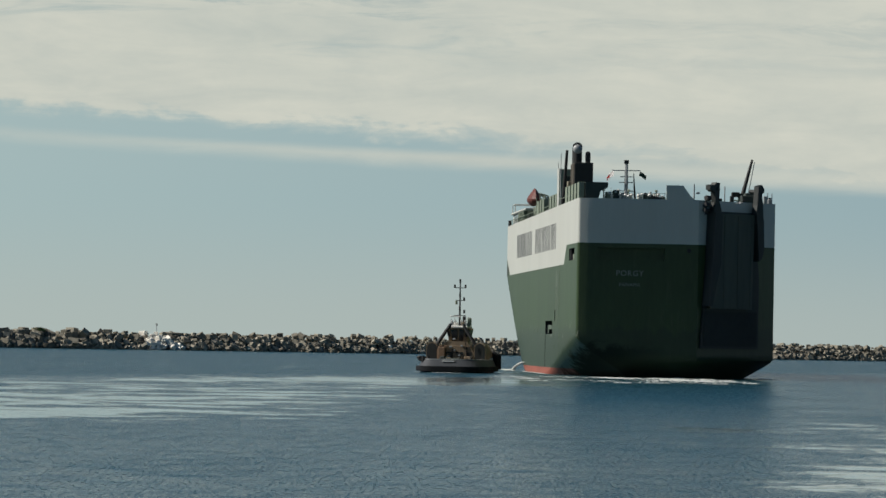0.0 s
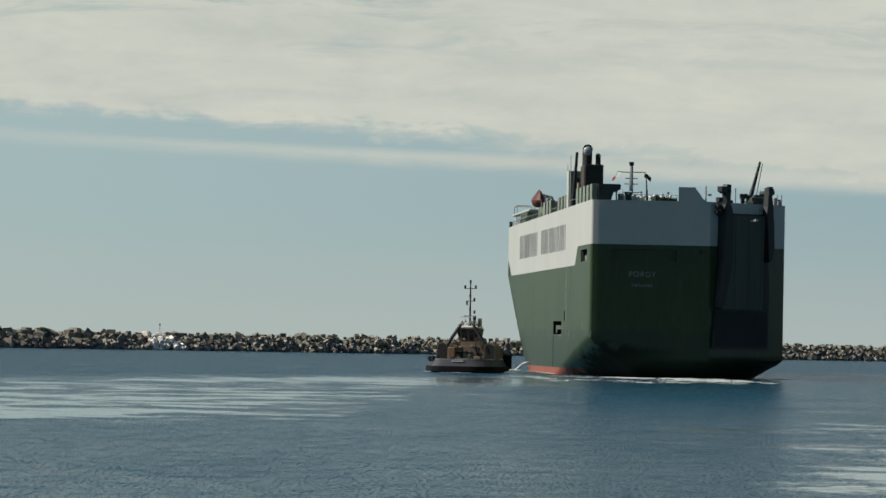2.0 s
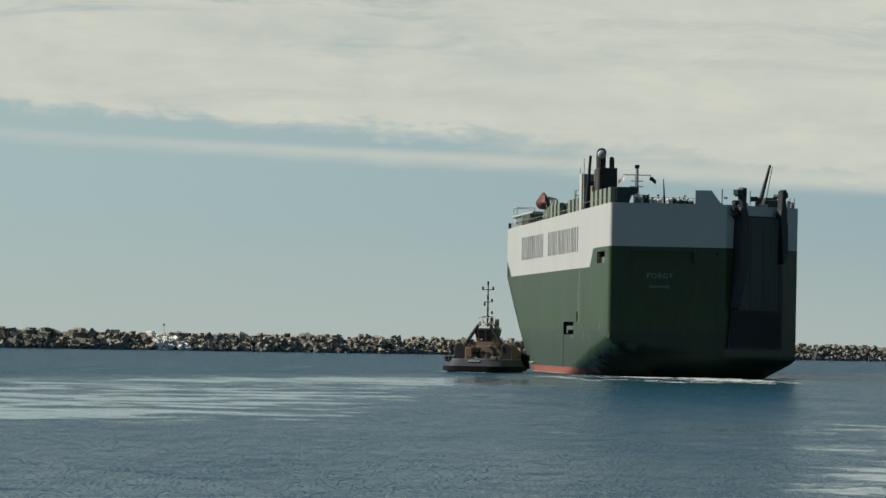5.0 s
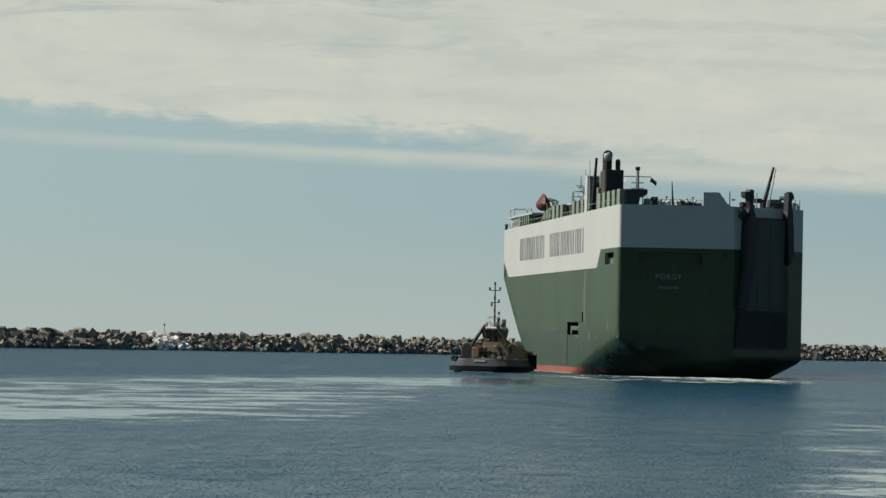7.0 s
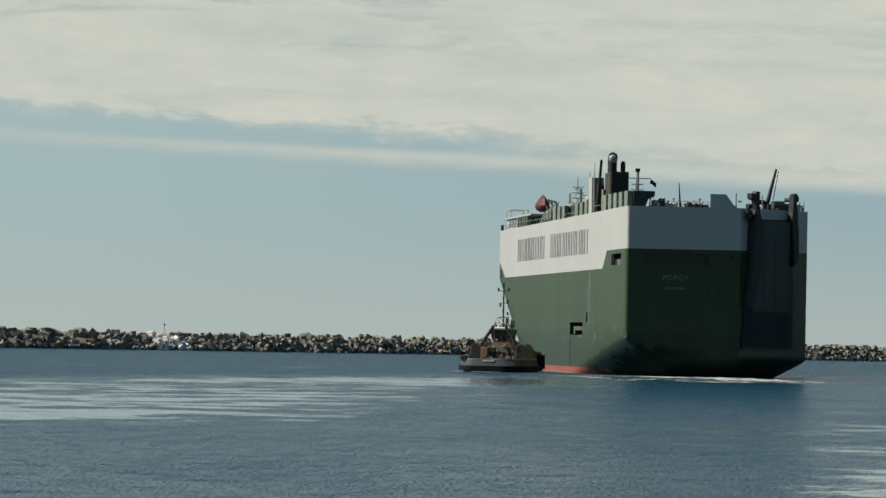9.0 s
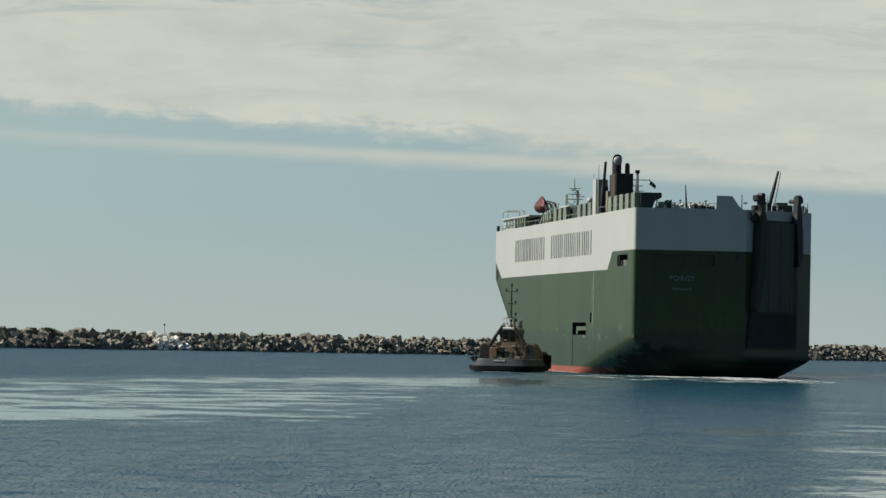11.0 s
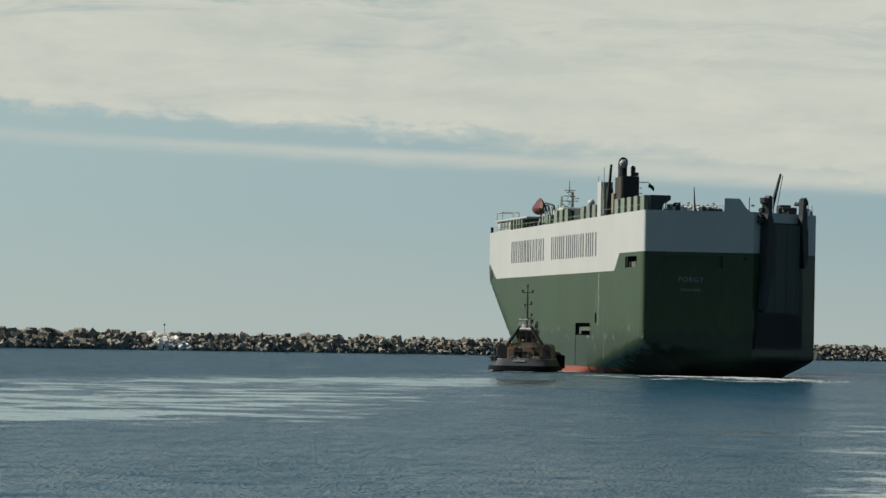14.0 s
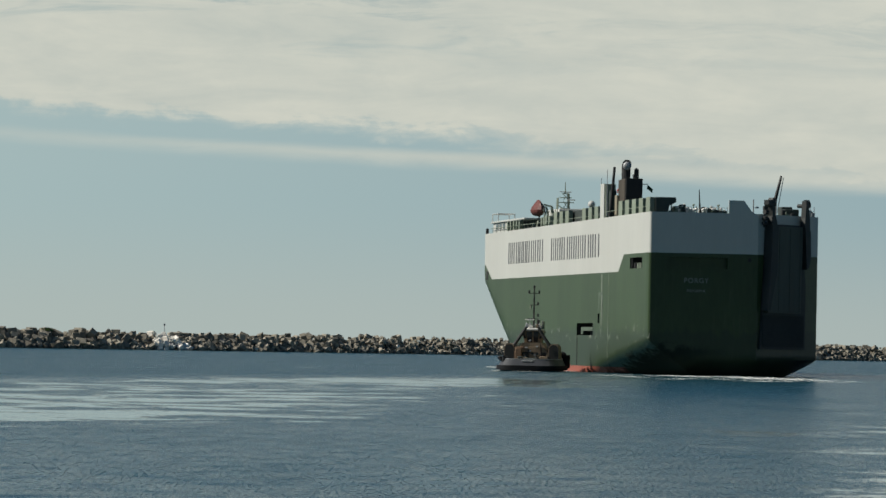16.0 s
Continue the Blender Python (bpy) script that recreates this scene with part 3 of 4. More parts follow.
def build_letters(ship):
    # two words along the white side, nine and ten characters, as plain upright bars
    for s0, s1, widths in ((153.0, 110.8, (6, 5, 4, 4, 4, 5, 2, 5, 5)), (101.2, 49.0, (6, 2, 4, 5, 4, 4, 6, 5, 4, 5))):
        unit = (s0 - s1 + 1.5) / sum(widths)
        a = s0
        for w in widths:
            b = a - w * unit + 1.5
            bars = [(b, a)] if w == 2 else [(a - 1.0, a), (b, b + 1.0)]
            if w == 6:
                bars.append(((a + b) / 2 - 0.3, (a + b) / 2 + 0.3))
            for u, v in bars:
                part("letter_bar", box(B(), u, v, -0.05, 0.03, 20.75, 25.0), LETTER, ship)
            a -= w * unit


def text_mesh(name, words, height, mat, parent, m):
    cu = bpy.data.curves.new(name, "FONT")
    cu.body, cu.size, cu.extrude, cu.align_x = words, height * 1.42, 0.01, "CENTER"
    cu.space_character = 1.15
    tmp = new("tmp", cu)
    me = bpy.data.meshes.new_from_object(tmp.evaluated_get(bpy.context.evaluated_depsgraph_get()))
    bpy.data.objects.remove(tmp)
    me.materials.append(mat)
    ob = new(name, me)
    ob.parent = parent
    ob.matrix_basis = m
    return ob


def build_deck_gear(ship):
    D = 27.7
    # long dark ventilation houses along the port edge, with pale plates standing before them
    part("vent_house", prism(B(), [(0.6, -1.1, D), (0.6, -1.1, 30.35), (0.6, -4.5, 30.35), (0.6, -4.65, 30.2), (0.6, -4.6, 29.5), (0.6, -3.5, 29.0), (0.6, -3.1, D)], (29.4, 0, 0)), HOUSE, ship, "dark green ventilation house with an overhanging edge")
    part("vent_house", box(B(), 50.5, 103, -4.2, -1.3, D - 0.1, 29.9, 0.08), HOUSE, ship, "dark green ventilation house")
    for s in (1.0, 7.6, 14.2, 20.8, 27.2, 51.5, 58, 64.5, 83, 89.5, 96):
        part("vent_plate", box(B(), s, s + 3.7, -0.95, -0.12, D - 0.2, 30.35 if s < 40 else 29.95, 0.03), POST, ship, "pale green steel plate")
    part("top_rail", box(B(), 0.5, 44, -0.22, -0.1, 28.75, 28.83), POST, ship)
    part("top_rail", box(B(), 50, 178, -0.22, -0.1, 28.3, 28.38), POST, ship)
    for k in range(24):
        part("stanchion", rod(B(), (60 + 5 * k, -0.16, D - 0.5), (60 + 5 * k, -0.16, 28.35), 0.05, seg=6), POST, ship)
    # casing and funnel
    # sunlit white side and shaded greener body are put into two colours
    part("casing", box(B(), 44.8, 48.8, -2.1, -0.3, D - 0.2, 33.8, 0.06), POST, ship, "tall casing, pale green to stand for its shaded face")
    part("casing_lit_plate", box(B(), 45.2, 49.0, -0.28, -0.05, D - 0.2, 33.9, 0.03), WHITE, ship, "tall white plate as the casing's sunlit side")
    part("casing_back", box(B(), 43.6, 44.75, -2.0, -0.9, D, 32.6, 0.05), HOUSE, ship)
    funnel = part("funnel_body", box(B(), 33, 39, -4.6, -1.5, D, 34.4, 0.12), BUFF, ship, "sooty brown funnel body")
    part("funnel_plate", box(B(), 37.6, 39.6, -1.48, -1.0, D, 31.6, 0.04), TAN, funnel, "tan side plate of the funnel")
    # black sheet puts the aft face's shade into the colour
    part("funnel_back_shade", box(B(), 32.6, 32.96, -4.7, -1.7, D, 34.5, 0.05), SOOT, funnel)
    bm = B()
    rod(bm, (36, -2.3, 34.3), (36, -2.3, 36.4), 0.8, seg=14)
    for i in range(4):
        a0, a1 = radians(22 * i), radians(22 * (i + 1))
        rod(bm, (36 - 0.9 + 0.9 * math.cos(a0), -2.3, 36.3 + 0.8 * math.sin(a0)), (36 - 0.9 + 0.9 * math.cos(a1), -2.3, 36.3 + 0.8 * math.sin(a1)), 0.8, seg=14)
    part("exhaust_pipe", bm, SOOT, funnel, "thick black exhaust pipe bent aft")
    part("exhaust_mouth", ball(B(), (35.0, -2.3, 36.75), 0.76, (0.6, 1, 1), 14), STEEL, funnel, "grey exhaust mouth", True)
    bm = B()
    rod(bm, (35, -4.0, 34.3), (35, -4.0, 36.0), 0.42, seg=10)
    ball(bm, (35, -4.0, 36.0), 0.42)
    part("exhaust_pipe", bm, SOOT, funnel, "thin black exhaust pipe")
    part("leaning_boom", rod(B(), (41.5, -0.55, 28), (40, -0.95, 36.7), 0.32, 0.24), SOOT, ship, "leaning black boom")
    part("whip_aerial", rod(B(), (43, -0.25, 28), (43, -0.2, 36.3), 0.09, 0.05, 6), STEEL, ship)
    part("whip_aerial", rod(B(), (49, -0.2, 33.6), (49, -0.2, 35.0), 0.06, 0.05, 6), STEEL, ship)
    # lifeboat on its davits
    bm = B()
    bmesh.ops.create_uvsphere(bm, u_segments=12, v_segments=10, radius=1, matrix=Matrix.Translation((125, -1.2, 31.0)) @ Matrix.Diagonal((4.0, 1.35, 1.25, 1)))
    for v in bm.verts:
        if v.co.z > 31.2:
            v.co.z = 31.2 + (v.co.z - 31.2) * 1.75
            v.co.y = -1.3 + (v.co.y + 1.3) * (1 - 0.38 * (v.co.z - 31.2))
    boat = part("lifeboat", bm, ORANGE, ship, "red enclosed lifeboat")
    for s in (121.5, 128):
        bm = B()
        rod(bm, (s, -4.2, D - 0.3), (s, -3.4, 31.6), 0.2)
        rod(bm, (s, -3.4, 31.6), (s, -1.7, 32.0), 0.16)
        rod(bm, (s - 3, -1.0, D - 0.3), (s, -2.2, 30.6), 0.16)
        part("davit", bm, POST, ship, "pale steel lifeboat davit")
    for s in (108, 111.5, 114, 117):
        part("gear_box", box(B(), s, s + 1.6, -2.4, -0.7, D - 0.3, 29.4 + (s % 3) * 0.4, 0.05), POST, ship)
    for s, lean, h in ((113, 0.5, 3.6), (104, -0.4, 3.0), (107, 0.7, 2.6), (110, -0.3, 3.9), (115.5, 0.2, 2.8), (117.5, -0.5, 3.4), (105.5, 0.3, 3.5), (119, 0.9, 3.0)):
        part("derrick", rod(B(), (s, -1.6, D - 0.3), (s + 0.5, -1.6 - lean, D + h), 0.13, 0.08, 6), POST, ship)
    # bridge house across the bow
    bridge = part("bridge_house", box(B(), 160, 178, -31.6, -0.7, D - 0.4, 29.4, 0.08), WHITE, ship, "white bridge house")
    part("bridge_roof", box(B(), 136, 179, -32.0, -0.3, 29.4, 29.75, 0.06), WHITE, bridge)
    for s in (172.6, 168.2, 163.8):
        part("window", box(B(), s - 1.5, s + 1.5, -0.68, -0.64, 28.1, 29.1), GLASS, bridge)
    for s in (157, 153, 149, 145.5, 142):
        part("pillar", box(B(), s, s + 1.2, -1.1, -0.35, D - 0.4, 29.4, 0.03), POST, ship)
    part("inner_wall", box(B(), 137, 160, -30, -2.6, D - 0.4, 29.4), HOUSE, ship)
    bm = B()
    for x in (171, 178.5):
        for y in (-0.6, -4.0):
            rod(bm, (x, y, 29.7), (x, y, 31.3), 0.09, seg=6)
    for y in (-0.6, -4.0):
        rod(bm, (171, y, 31.3), (178.5, y, 31.3), 0.09, seg=6)
    for x in (171, 178.5):
        rod(bm, (x, -0.6, 31.3), (x, -4.0, 31.3), 0.09, seg=6)
    part("roof_frame", bm, WHITE, ship)
    part("bow_light", rod(B(), (184, -0.4, 27.0), (184, -0.4, 28.5), 0.3), SOOT, ship)
    part("monkey_island", box(B(), 150, 164, -15.5, -9.6, 29.75, 32.05, 0.1), WHITE, bridge, "white house on the bridge roof under the radar mast")
    for y in (-14.6, -12.6, -10.6):
        part("window", box(B(), 149.95, 149.99, y - 0.7, y + 0.7, 30.7, 31.6), GLASS, bridge)
    # radar mast on the bridge
    bm = B()
    for dx, dy, top in ((-0.5, -0.75, 35.3), (-0.5, 1.7, 34.4), (0.5, -0.75, 35.3), (0.5, 1.7, 34.4)):
        rod(bm, (157 + dx, -12 + dy, 29.7), (157 + dx * 0.8, -12 + dy * 0.9, top), 0.17, seg=6)
    rod(bm, (156.5, -10.4, 33.0), (156.5, -12.6, 31.4), 0.09, seg=6)
    for z, w in ((32.2, 0.9), (33.4, 1.7), (34.4, 1.2), (35.2, 0.6)):
        box(bm, 156.4, 157.6, -12 - w, -12 + w, z, z + 0.14)
    for z in (30.8, 32.3, 33.9):
        rod(bm, (156.4, -12.55, z), (156.4, -11.45, z + 1.4), 0.06, seg=6)
        rod(bm, (156.4, -11.45, z), (156.4, -12.55, z + 1.4), 0.06, seg=6)
    rod(bm, (157, -12, 35.3), (157, -12, 37.6), 0.14, 0.06, 6)
    radar = part("radar_mast", bm, POST, ship, "pale lattice radar mast")
    part("radar_scanner", box(B(), 156.7, 157.0, -13.2, -10.9, 35.5, 35.7, 0.03), WHITE, radar)
    part("radar_scanner", box(B(), 156.0, 156.3, -13.9, -12.2, 33.9, 34.1, 0.03), WHITE, radar)
    part("satellite_dome", ball(B(), (85, -4.8, 31.2), 0.7, seg=12), WHITE, ship, "white satellite dome", True)
    part("dome_stand", rod(B(), (85, -4.8, D - 0.2), (85, -4.8, 30.8), 0.3), POST, ship)
    # signal mast with yard and flags
    bm = B()
    rod(bm, (100, -15.7, D - 0.3), (100, -15.7, 37.0), 0.42, 0.28)
    for z, w in ((35.6, 2.5), (34.5, 1.1), (33.5, 1.2), (32.0, 1.4)):
        box(bm, 99.9, 100.1, -15.7 - w, -15.7 + w, z, z + 0.16)
    box(bm, 98.5, 101.5, -18, -13.5, 29.8, 30.2)
    signal = part("signal_mast", bm, STEEL, ship, "grey signal mast with a yard")
    part("mast_head", box(B(), 99.6, 100.4, -16.1, -15.3, 36.9, 37.5, 0.05), SOOT, signal)
    for y0, z0, y1, z1, w, mat, words in ((-13.5, 35.65, -12.5, 34.9, 1.0, FLAGW, "white flag"), (-12.75, 34.9, -12.35, 34.6, 0.55, FLAGR, "red flag corner"), (-18.0, 35.5, -19.3, 34.9, 0.75, FLAGG, "dark green flag")):
        bm = B()
        strip = []
        for i in range(7):
            u = i / 6
            strip.append([bm.verts.new((99.3 + (1.2 * u if mat is not FLAGR else 0.75 + 0.45 * u - 0.06) + 0.1 * math.sin(6 * u), y0 + (y1 - y0) * u + k * 0.15 * w, z0 + (z1 - z0) * u - k * w + 0.1 * math.sin(5 * u))) for k in (0, 0.5, 1)])
        for p, q in zip(strip, strip[1:]):
            for k in range(2):
                bm.faces.new((p[k], p[k + 1], q[k + 1], q[k]))
        bmesh.ops.solidify(bm, geom=bm.faces[:], thickness=0.03)
        part("flag", bm, mat, signal, words + " flying from the yard")
    # after deck: vents, winches, flagstaff, sloping screen
    part("sloping_screen", prism(B(), [(0.05, -13.7, D - 0.1), (0.05, -18.6, D - 0.1), (0.05, -17.6, 28.3), (0.05, -16.3, 30.05), (0.05, -13.7, 30.05)], (0.35, 0, 0)), WHITE, ship, "white sloping screen plate")
    for y, h, w, mat in ((-4.4, 1.2, 0.9, POST), (-5.5, 1.5, 1.0, HOUSE), (-7.0, 0.8, 0.7, WHITE), (-10.2, 0.9, 1.6, HOUSE), (-11.6, 0.7, 1.2, SOOT), (-12.9, 0.6, 0.8, HOUSE)):
        part("deck_vent", box(B(), 1.6, 3.2, y - w, y, D - 0.2, D + h, 0.12), mat, ship)
    for y in (-4.1, -6.4, -8.0, -12.3):
        bm = B()
        rod(bm, (2.5, y, D - 0.2), (2.5, y, D + 1.5), 0.09, seg=6)
        ball(bm, (2.5, y, D + 1.5), 0.26, (1, 1, 0.6), 8)
        part("mushroom_vent", bm, WHITE if y > -7 else POST, ship)
    for y, h, r in ((-4.9, 1.0, 0.36), (-5.3, 0.6, 0.3), (-5.9, 1.2, 0.28), (-6.7, 0.8, 0.42), (-7.4, 0.7, 0.34), (-7.9, 0.55, 0.4), (-8.4, 0.8, 0.3), (-9.6, 0.7, 0.38), (-10.1, 0.9, 0.3), (-11.2, 0.75, 0.36), (-12.6, 0.9, 0.3), (-13.2, 0.6, 0.3)):
        bm = B()
        rod(bm, (1.8, y, D - 0.2), (1.8, y, D + h), 0.55 * r, seg=8)
        ball(bm, (1.8, y, D + h), r, (1, 1, 0.7), 10)
        part("mushroom_vent", bm, TUG_WHITE, ship, "white mushroom vent", True)
    bm = B()
    ball(bm, (3.5, -10.6, D + 0.6), 0.7, (1.4, 1.2, 0.7), 8)
    part("winch", bm, SOOT, ship)
    part("flagstaff", rod(B(), (1.2, -8.9, D - 0.2), (0.8, -8.6, 31.8), 0.2, 0.06, 6), SOOT, ship)
    part("stern_mast", rod(B(), (1.0, -18.1, D - 0.2), (1.0, -18.1, 30.3), 0.13, 0.1, 6), STEEL, ship)
    part("stern_lamp", box(B(), 0.8, 1.2, -19.0, -18.4, 28.8, 29.1, 0.05), STEEL, ship)
    rnd = random.Random(4)
    for k in range(40):
        y, h = -4.6 - 0.225 * k + rnd.uniform(-0.2, 0.2), rnd.uniform(0.7, 1.9)
        x = rnd.uniform(3.5, 14)
        if k % 3:
            part("deck_fitting", box(B(), x, x + rnd.uniform(0.5, 1.5), y - rnd.uniform(0.15, 0.5), y, D - 0.2, D + 0.8 * h, 0.07), rnd.choice((POST, STEEL, WHITE, SOOT, SOOT)), ship)
        else:
            part("deck_post", rod(B(), (x, y, D - 0.2), (x, y, D + 1.2 * h), 0.06, 0.04, 6), STEEL, ship)
    for c in (4.6, 6.0, 9.0, 12.0, 17.5, 18.6):
        p = chamfer(c, D - 0.2, -1.0)
        part("quarter_fitting", box(B(), p.x, p.x + 0.8, p.y - 0.6, p.y, D - 0.2, D + 0.6 + 0.5 * (c % 2), 0.06), STEEL if c % 3 else SOOT, ship)
    bm = B()
    box(bm, 0.15, 0.2, -13.6, -3.8, 28.72, 28.77)
    for k in range(8):
        rod(bm, (0.18, -4 - k * 1.35, D - 0.2), (0.18, -4 - k * 1.35, 28.75), 0.04, seg=5)
    part("stern_rail", bm, POST, ship)
    for y0, z0, y1, z1 in ((-24.8, 28.0, -26.6, 27.4), (-26.2, 28.6, -26.2, 27.2), (-25.4, 28.3, -27.0, 28.0)):
        part("pipe_rail", rod(B(), (12.0, y0, z0), (12.0, y1, z1), 0.12, seg=6), POST, ship)
    # hose crane and boxes on the starboard side
    crane = part("crane_pedestal", rod(B(), (40, -29.6, D - 0.2), (40, -29.6, 30.2), 0.6, 0.5, 10), HOUSE, ship)
    bm = B()
    rod(bm, (40, -29.6, 29.0), (40.7, -31.4, 35.8), 0.42, 0.2)
    part("crane_boom", bm, SOOT, crane, "dark leaning provision crane boom")
    part("crane_stay", rod(B(), (40, -30.6, 29.2), (40.7, -31.8, 35.5), 0.07, seg=6), STEEL, crane)
    part("crane_cab", box(B(), 39.2, 40.2, -29.3, -28.0, 29.6, 30.4, 0.08), SOOT, crane)
    part("deck_box", box(B(), 30, 33, -31.2, -29.2, D - 0.2, 30.0, 0.1), HOUSE, ship)
    part("deck_box", box(B(), 20, 23, -30.2, -27.6, D - 0.2, 29.3, 0.1), HOUSE, ship)
    part("deck_box", box(B(), 16.5, 18, -31.9, -30.8, D - 0.2, 28.9, 0.08), SOOT, ship)
    for y in (-31.2, -31.9):
        part("deck_post", rod(B(), (15.5, y, D - 0.2), (15.5, y, 29.6), 0.07, seg=6), STEEL, ship)
    part("deck_post", rod(B(), (8, -23.6, D - 0.2), (8, -23.6, 30.3), 0.09, seg=6), STEEL, ship)


def build_side_details(ship):
    # rubbing line, pilot slot, overboard pipes, patches
    part("draught_line", box(B(), 70.2, 70.9, -0.05, 0.05, 1.2, 6.6), DARK, ship, "dark vertical line below the side door")
    part("side_door", prism(B(), [(55.5, -0.35, 7.5), (55.5, -0.35, 8.2), (67.5, -0.35, 8.2), (67.5, -0.35, 6.9), (65.5, -0.35, 6.9), (65.5, -0.35, 7.5)], (0, 0.15, 0)), FADED, ship, "faded half-open shell door")
    part("seam", box(B(), 38.6, 38.8, -0.03, 0.03, 2.5, 17.7), POST, ship)
    for s, z in ((50.5, 6.0), (48.2, 4.2), (36, 6.2), (36.8, 5.9), (90, 7.1), (98, 6.9)):
        part("hull_mark", box(B(), s, s + 1.1, -0.03, 0.02, z, z + 0.7), FADED, ship)
    # pale worn outline of a shell door
    for u, v, z0, z1 in ((44.4, 45.3, 9.6, 14.4), (47.8, 48.7, 11.2, 14.4), (45.3, 47.8, 13.9, 14.4)):
        part("door_outline", box(B(), u, v, -0.03, 0.012, z0, z1), FADED, ship)
    part("run_stain", box(B(), 45.2, 46.0, -0.03, 0.008, 8.4, 17.6), material("run_stain_paint", (0.16, 0.18, 0.14), 0.6, vary=0.5, stretch=V, scale=3), ship, "pale run-down stain")
    # black box on the plating paints the dark inside of an opening
    part("bow_opening_patch", box(B(), 179, 182, -0.6, 0.03, 17.9, 19.6), DARK, ship)
    for s in (10.5, 12.8, 15.5):
        part("bollard", rod(B(), (s, -0.6, 18.3), (s, -0.6, 19.3), 0.3), POST if s < 15 else SOOT, ship)
    for s in (7.2, 17.2):
        part("roller", rod(B(), (s, -0.3, 18.3), (s, -0.3, 20.2), 0.16), SOOT, ship)
    part("panama_chock", rod(B(), (-0.03, -17.4, 19.9), (0.3, -17.4, 19.9), 0.32, seg=12), DARK, ship)


def build_ship():
    ship = tagged(new("car_carrier"), "tall green and white car carrier under way, stern ramp raised", "ship")
    build_hull(ship)
    build_ramp(ship)
    build_letters(ship)
    m = Matrix(((0, 0, -1, -0.03), (-1, 0, 0, 0), (0, 1, 0, 0), (0, 0, 0, 1)))
    text_mesh("ship_name", "PORGY", 0.85, PALE, ship, Matrix.Translation((0, -8.2, 15.85)) @ m)
    text_mesh("home_port", "PANAMA", 0.52, PALE, ship, Matrix.Translation((0, -8.2, 14.25)) @ m)
    build_deck_gear(ship)
    build_side_details(ship)
    return ship


SHIP_ROWS = ((0, 22.090, 768.15, 2.557), (2, 23.877, 775.97, 3.203), (4, 25.709, 785.19, 3.933), (6, 27.490, 794.65, 4.686),
             (8, 29.162, 803.71, 5.425), (10, 30.710, 812.25, 6.131), (12, 32.159, 820.64, 6.811), (14, 33.573, 829.76, 7.494), (16, 35.058, 841.01, 8.229))


# ---------- the tug: x towards the bow, y to port, z up ----------
def tug_outline(grow=0.0, n=88):
    pts = []
    for i in range(n):
        a = 2 * math.pi * i / n
        c, s = math.cos(a), math.sin(a)
        e = 0.42 if c < 0 else 0.75
        x = (12.3 + grow) * math.copysign(abs(c) ** e, c)
        y = (5.65 + grow) * math.copysign(abs(s) ** (0.42 if c < 0 else 0.6), s)
        pts.append((x, y))
    return pts


def tug_sheer(x):
    return 2.15 + (0.9 * ((x - 2) / 9.6) ** 2 if x > 2 else 0)


def belt(bm, outline, z0, z1):
    rings = [[bm.verts.new((x * k, y * k, zz(x))) for x, y in outline] for k, zz in ((0.9, z0), (1, z0), (1, z1), (0.9, z1))]
    n = len(outline)
    for a, b in zip(rings, rings[1:] + rings[:1]):
        for i in range(n):
            bm.faces.new((a[i], a[(i + 1) % n], b[(i + 1) % n], b[i]))
    return bm


